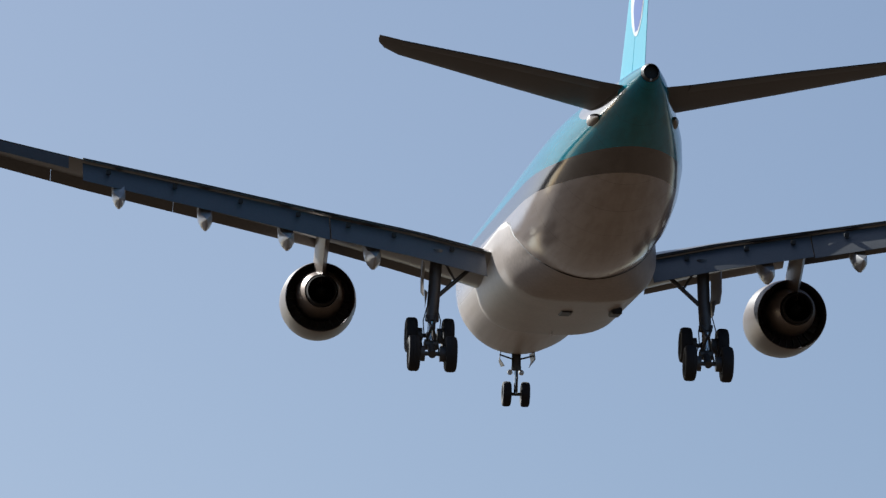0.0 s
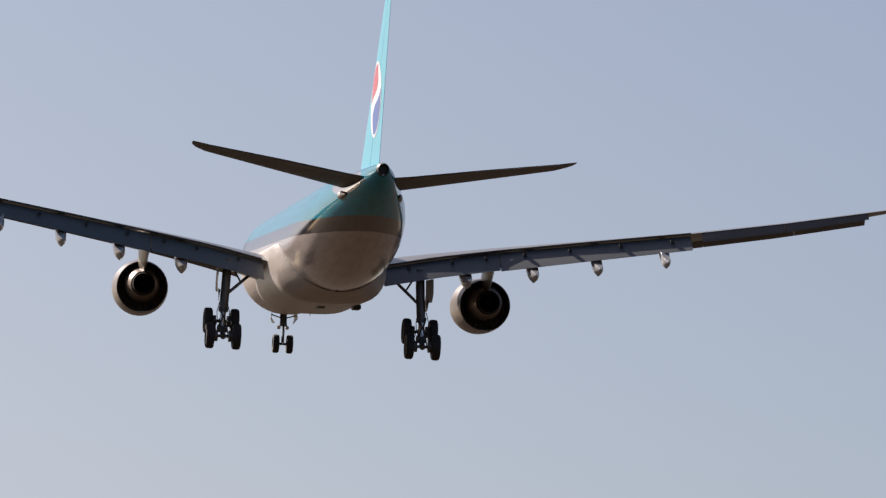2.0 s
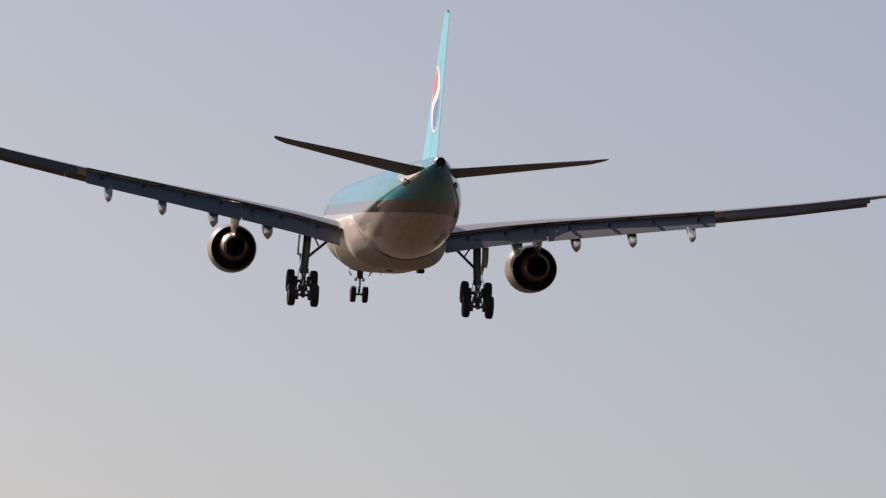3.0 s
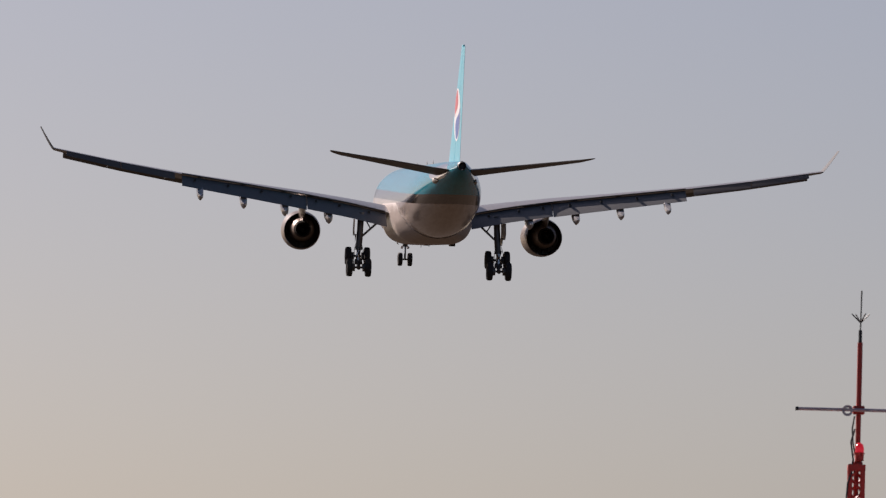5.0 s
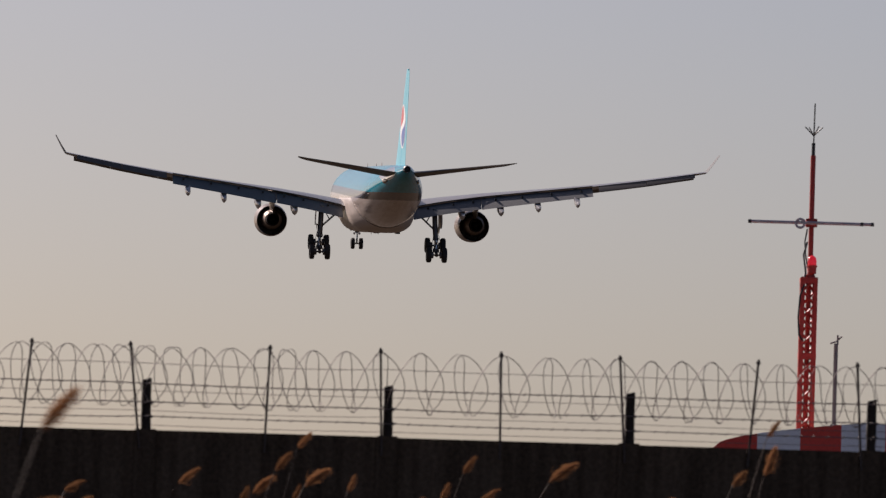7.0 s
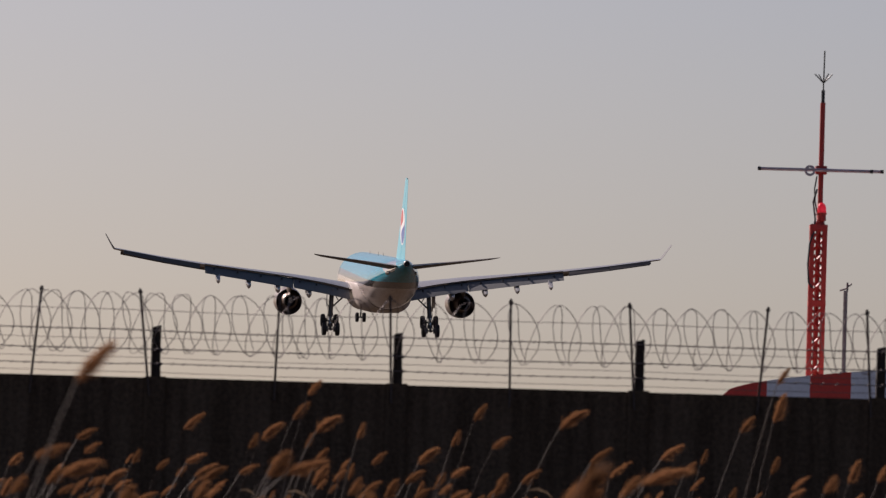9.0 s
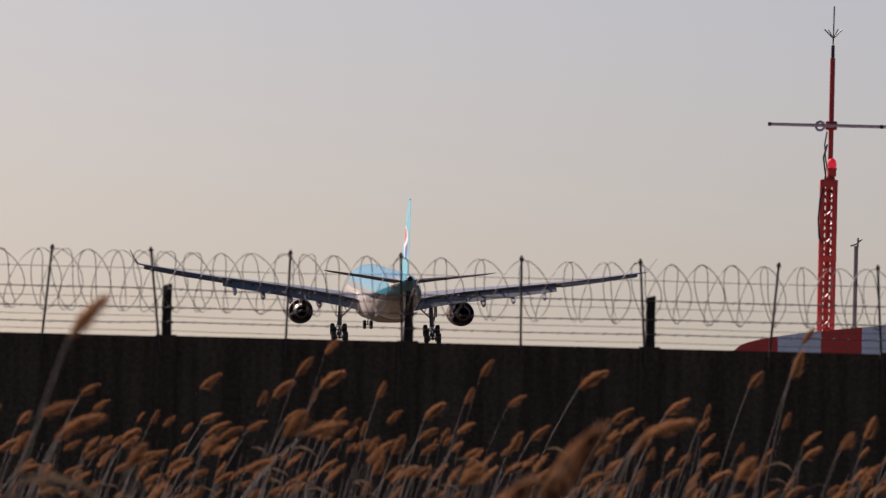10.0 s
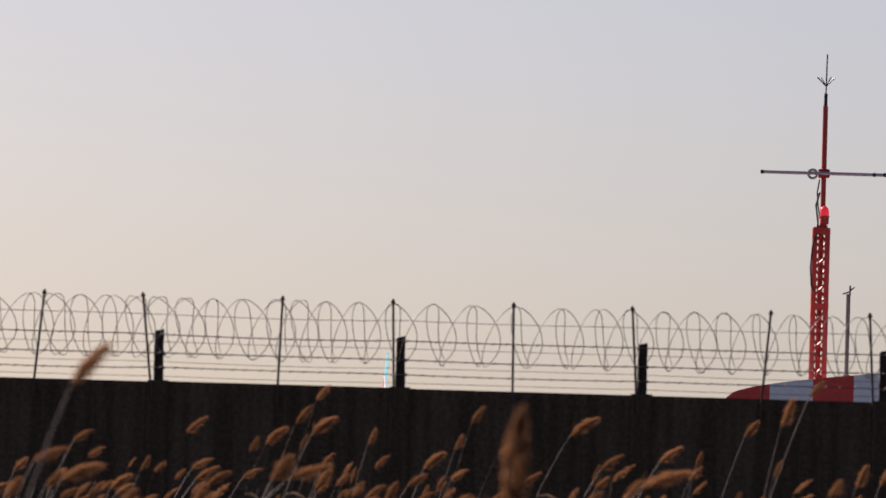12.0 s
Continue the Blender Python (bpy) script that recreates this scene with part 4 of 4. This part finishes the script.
def tall_reed(x, y, rows):
    """A reed whose plume is bent over and straightened by gusts; rows: seconds, place across and height of its tip, lean."""
    own = random.Random(5)
    foot, ln = ground_height(x, y) - 0.02, 0.29
    r = thing("reed", "tall dry reed with a large feathery plume swung by gusts", "reed", "reeds before the wall", (x, y, foot))
    part("stalk", tube([(0, 0, 0), (0.01, 0, 0.5), (0.03, 0, 1.0), (0.06, 0, 1.45)], 0.006, None, 6, 0.004), M_STALK, r)
    bm = bmesh.new()
    for i in range(480):
        u = own.random() ** 1.1 * 0.82
        w = 0.034 * math.sin(math.pi * min(0.16 + 0.95 * u, 1.0)) ** 0.9
        a = own.uniform(0, 2 * math.pi)
        d = own.random() ** 0.5
        c = Vector((w * d * math.cos(a) + 0.004 * math.sin(6 * u), w * d * math.sin(a), u * ln))
        way = Vector((0.35 * math.cos(a) * d * (0.8 - u) + own.gauss(0.05, 0.1), 0.35 * math.sin(a) * d * (0.8 - u) + own.gauss(0, 0.1), 1)).normalized()
        k = ln * own.uniform(0.13, 0.24)
        q = way.cross(Vector((own.uniform(-1, 1), own.uniform(-1, 1), 0.1))).normalized() * own.uniform(0.0018, 0.0036)
        v = [bm.verts.new(p) for p in (c, c + way * k * 0.45 + q, c + way * k, c + way * k * 0.45 - q)]
        bm.faces.new(v)
    plume = part("plume", raw(bm), M_PLUME, r)
    part("upper_stalk", tube([(0, 0, 0.1), (0, 0, -0.1), (-0.03, 0, -0.3), (-0.1, 0, -0.5)], 0.004, None, 6), M_STALK, plume)
    BENDING.append((plume, [(t, pose(tx - ln * math.sin(radians(a)) - x, 0, tz - 0.012 - ln * math.cos(radians(a)) - foot, 0, a, 0)) for t, tx, tz, a in rows]))


tall_reed(0.16, 21.0, [
    (0, 0.44, 2.16, 30), (2, 0.40, 2.18, 25), (4, 0.47, 2.15, 36), (6, 0.43, 2.17, 30), (8, 0.46, 2.18, 34), (9.0, 0.485, 2.17, 37), (9.5, 0.451, 2.144, 42),
    (10.0, 0.446, 2.161, 38), (10.5, 0.409, 2.139, 30), (11.0, 0.342, 2.172, 20), (11.5, 0.365, 2.251, 22), (11.75, 0.282, 2.305, 11), (12.0, 0.238, 2.33, 5)])
tall_reed(-0.05, 21.0, [
    (0, 0.20, 2.04, 36), (2, 0.16, 2.07, 30), (4, 0.23, 2.03, 40), (6, 0.18, 2.05, 34), (8, 0.22, 2.03, 38), (9.0, 0.25, 2.02, 40), (10.0, 0.264, 2.015, 42),
    (10.5, 0.205, 2.062, 38), (11.0, 0.153, 2.13, 30), (11.5, 0.147, 2.127, 28), (12.0, 0.165, 2.071, 36)])
reed(-1.135, 24.0, 2.487, 6, 0.9, 4.0, 0, [(0, 4), (2, 5), (4, 3.6), (5.5, 3.4), (6, 4.6), (7, 3.4), (8, 4.4), (9, 5.4), (9.5, 4.4), (10, 4), (10.5, 3.2), (11, 2.6), (11.5, 3.8), (12, 4.8)])
for x, z, k, size in ((1.05, 2.60, 1, 1.1), (2.14, 2.62, 0, 1.0), (0.15, 2.40, 2, 1.1), (-2.06, 2.58, 0, 1.15), (-2.25, 2.50, 1, 1.05),
                      (-0.83, 2.63, 2, 1.1), (-1.25, 2.50, 1, 1.0), (-0.36, 2.50, 0, 0.95), (0.62, 2.42, 1, 0.9), (1.62, 2.45, 2, 1.0), (-1.66, 2.44, 2, 0.9),
                      (-2.12, 2.70, 4, 1.3), (-1.98, 2.64, 5, 1.2), (-0.72, 2.73, 9, 1.2), (1.12, 2.68, 11, 1.3)):
    reed(x, 42.0, z, k, size, rng.uniform(6, 11), rng.uniform(-12, 12))
# a tall one whose plume the gusts press down before the hut
reed(2.66, 60.0, 3.90, 7, 0.9, 9.0, 0, [(0, 9.2), (2, 8.6), (4, 9.6), (6, 8.8), (8, 9.2), (8.8, 9.0), (9.4, 9.2), (10.0, 11.4), (10.8, 13.6), (11.2, 14.0), (11.5, 14.6), (12.0, 14.2)])
# the plumes that stand out against the wall: place across and height
PLUMES = [
    (-3.06, 3.58), (-2.98, 3.46), (-2.08, 3.70), (-2.07, 3.38), (-2.36, 3.28), (-2.70, 3.15), (-2.92, 3.14), (-2.19, 3.21),
    (-2.65, 2.95), (-2.50, 3.01), (-1.94, 3.09), (-3.50, 2.74), (-3.14, 2.84), (-3.61, 3.30), (-1.22, 3.76), (-1.44, 3.62),
    (-0.97, 3.71), (-1.56, 3.50), (-1.09, 3.53), (-1.29, 3.40), (-0.58, 3.59), (-0.94, 3.40), (-0.45, 3.38), (-0.82, 3.22),
    (-0.18, 3.23), (-0.71, 3.10), (-0.37, 3.11), (-1.65, 3.32), (-0.88, 2.92), (-1.03, 3.96), (0.37, 3.79), (0.21, 3.56),
    (0.58, 3.56), (1.18, 3.81), (1.46, 3.45), (1.49, 3.30), (2.02, 3.53), (2.75, 3.82), (3.02, 3.85), (2.25, 3.39),
    (2.96, 3.38), (2.62, 3.16), (2.08, 3.07), (3.68, 3.03), (3.87, 3.09), (3.94, 3.36)]
for x, z in PLUMES:
    y = rng.uniform(64, 72)
    reed(x * y / 68, y, 1.6 + (z - 1.6) * y / 68, rng.randrange(14), rng.uniform(0.85, 1.15), rng.uniform(4, 12), rng.uniform(-25, 25))
# the thicket below them
for i in range(238):
    y = rng.uniform(52, 79)
    x = rng.uniform(-0.064, 0.064) * y
    z = 1.6 + y * math.tan(radians(rng.triangular(0.35, 1.6, 1.0)))
    reed(x, y, z, rng.randrange(14), rng.uniform(0.75, 1.1), rng.uniform(3, 13), rng.uniform(-30, 30))


def thicket():
    """Bare stalks and low blades between the reeds, too many to count."""
    own = random.Random(8)
    bm = bmesh.new()
    for i in range(800):
        y = own.uniform(50, 79)
        x = own.uniform(-0.07, 0.07) * y
        foot = ground_height(x, y) - 0.02
        h = 1.6 + y * math.tan(radians(own.triangular(0.1, 1.35, 0.75))) - foot
        lean = h * own.uniform(0.08, 0.3)
        tube([(x + lean * u ** 1.7, y + 0.1 * lean * u, foot + h * u) for u in (0, 0.4, 0.75, 1.0)], own.uniform(0.0035, 0.006), bm, 4, 0.002)
    for i in range(70):
        y = own.uniform(50, 79)
        x, z = own.uniform(-0.07, 0.07) * y, 1.6 + y * math.tan(radians(own.triangular(0.1, 1.1, 0.6)))
        ln, w, up = own.uniform(0.2, 0.45), own.uniform(0.006, 0.012), own.uniform(0.2, 1.2)
        rows = []
        for u in (0, 0.35, 0.7, 1.0):
            c = Vector((x + ln * u, y, z + ln * (up * u - 0.9 * u * u)))
            k = w * (1 - u) ** 0.6 + 0.0008
            rows.append((bm.verts.new(c + Vector((0, 0.5 * k, k))), bm.verts.new(c - Vector((0, 0.5 * k, k)))))
        for p, q in zip(rows, rows[1:]):
            bm.faces.new((p[0], p[1], q[1], q[0]))
    # small plumes on some of the stalks
    fluff = bmesh.new()
    for i in range(120):
        y = own.uniform(54, 79)
        x, z = own.uniform(-0.066, 0.066) * y, 1.6 + y * math.tan(radians(own.triangular(0.3, 1.5, 1.0)))
        ln, bow = own.uniform(0.11, 0.2), own.uniform(0.3, 1.1)
        foot = ground_height(x, y) - 0.02
        tube([(x - 0.22 * (z - foot) * (1 - u) ** 1.4, y, foot + (z - foot) * u) for u in (0, 0.4, 0.75, 1.0)], 0.005, bm, 4, 0.0025)
        axis = Vector((own.uniform(0.3, 0.75), own.uniform(-0.2, 0.2), 1)).normalized()
        for k in range(170):
            u = own.random()
            c = Vector((x, y, z)) + axis * ln * u + Vector((0.35 * bow * ln * u * u, 0, -0.15 * bow * ln * u * u))
            w = ln * 0.11 * math.sin(math.pi * (0.1 + 0.82 * u))
            c += Vector((own.gauss(0.3, 0.6), own.gauss(0, 0.6), own.gauss(0, 0.35))) * w
            way = (axis + Vector((0.4 + 0.5 * bow * u + own.gauss(0, 0.22), own.gauss(0, 0.22), own.gauss(-0.1, 0.18)))).normalized()
            long = ln * (0.16 + 0.28 * (1 - u)) * own.uniform(0.4, 1.3)
            q = way.cross(Vector((own.uniform(-0.4, 0.4), 1, own.uniform(-0.4, 0.4)))).normalized() * ln * own.uniform(0.007, 0.013)
            fluff.faces.new([fluff.verts.new(p) for p in (c, c + way * long * 0.45 + q, c + way * long, c + way * long * 0.45 - q)])
    tagged(part("reed_plumes", raw(fluff), M_PLUME), "many small feathery brown reed plumes in wind", "reeds", "", "stuff")
    tagged(part("reed_thicket", raw(bm), M_STALK), "dense dry reed stalks and blades before the wall", "reeds", "", "stuff")


thicket()

# ---- what moves ----
FLIGHT = [
    (0.0, -0.55, 296.77, 71.73, 6.91, -0.55, 5.27),
    (0.5, -0.85, 324.27, 70.12, 6.13, -0.55, 5.43),
    (1.0, -1.14, 355.68, 68.50, 5.95, -0.55, 5.42),
    (1.5, -1.44, 385.41, 66.89, 5.78, -0.55, 5.41),
    (2.0, -1.74, 416.10, 65.28, 5.55, -0.55, 5.46),
    (2.5, -2.04, 445.48, 63.67, 5.21, -0.55, 5.18),
    (3.0, -2.34, 475.97, 62.06, 5.44, -0.55, 4.98),
    (5.0, -3.82, 596.38, 55.34, 4.58, -0.19, 4.82),
    (5.5, -3.93, 625.73, 53.87, 3.92, -0.91, 4.94),
    (6.0, -4.07, 655.99, 52.53, 3.60, -0.73, 4.97),
    (6.5, -4.35, 685.85, 51.11, 3.62, -0.22, 5.05),
    (7.0, -4.50, 716.16, 49.23, 3.60, -0.29, 5.08),
    (9.0, -5.65, 838.48, 42.60, 3.73, -0.82, 5.55),
    (9.5, -6.07, 869.13, 41.10, 3.51, -0.77, 5.52),
    (10.0, -6.49, 900.77, 39.40, 3.86, -0.73, 5.49),
    (10.5, -6.99, 931.16, 37.87, 4.61, -0.65, 5.75),
    (11.0, -7.37, 960.97, 36.27, 5.21, -0.22, 5.52),
    (11.5, -7.95, 991.17, 34.65, 5.36, -0.22, 5.52),
    (12.0, -8.60, 1021.37, 33.03, 5.51, -0.22, 5.52),
]


def motions():
    for plume, rows in BENDING:
        walk(plume, rows)
    walk(plane, [(t, pose(x, y, z, rx, ry, rz)) for t, x, y, z, rx, ry, rz in FLIGHT])
    for r, x, y, z, lean, turn, swing, amp, ph, freq in SWAYING:
        if swing:
            walk(r, [(t, pose(x, y, z, 0, a0, turn)) for t, a0 in swing])
            continue
        walk(r, [(0.5 * k, pose(x, y, z, 0.3 * amp * math.sin(3.1 * freq * 0.5 * k + ph), lean + amp * math.sin(2 * math.pi * freq * 0.5 * k * 0.62 + ph), turn)) for k in range(25)])


motions()
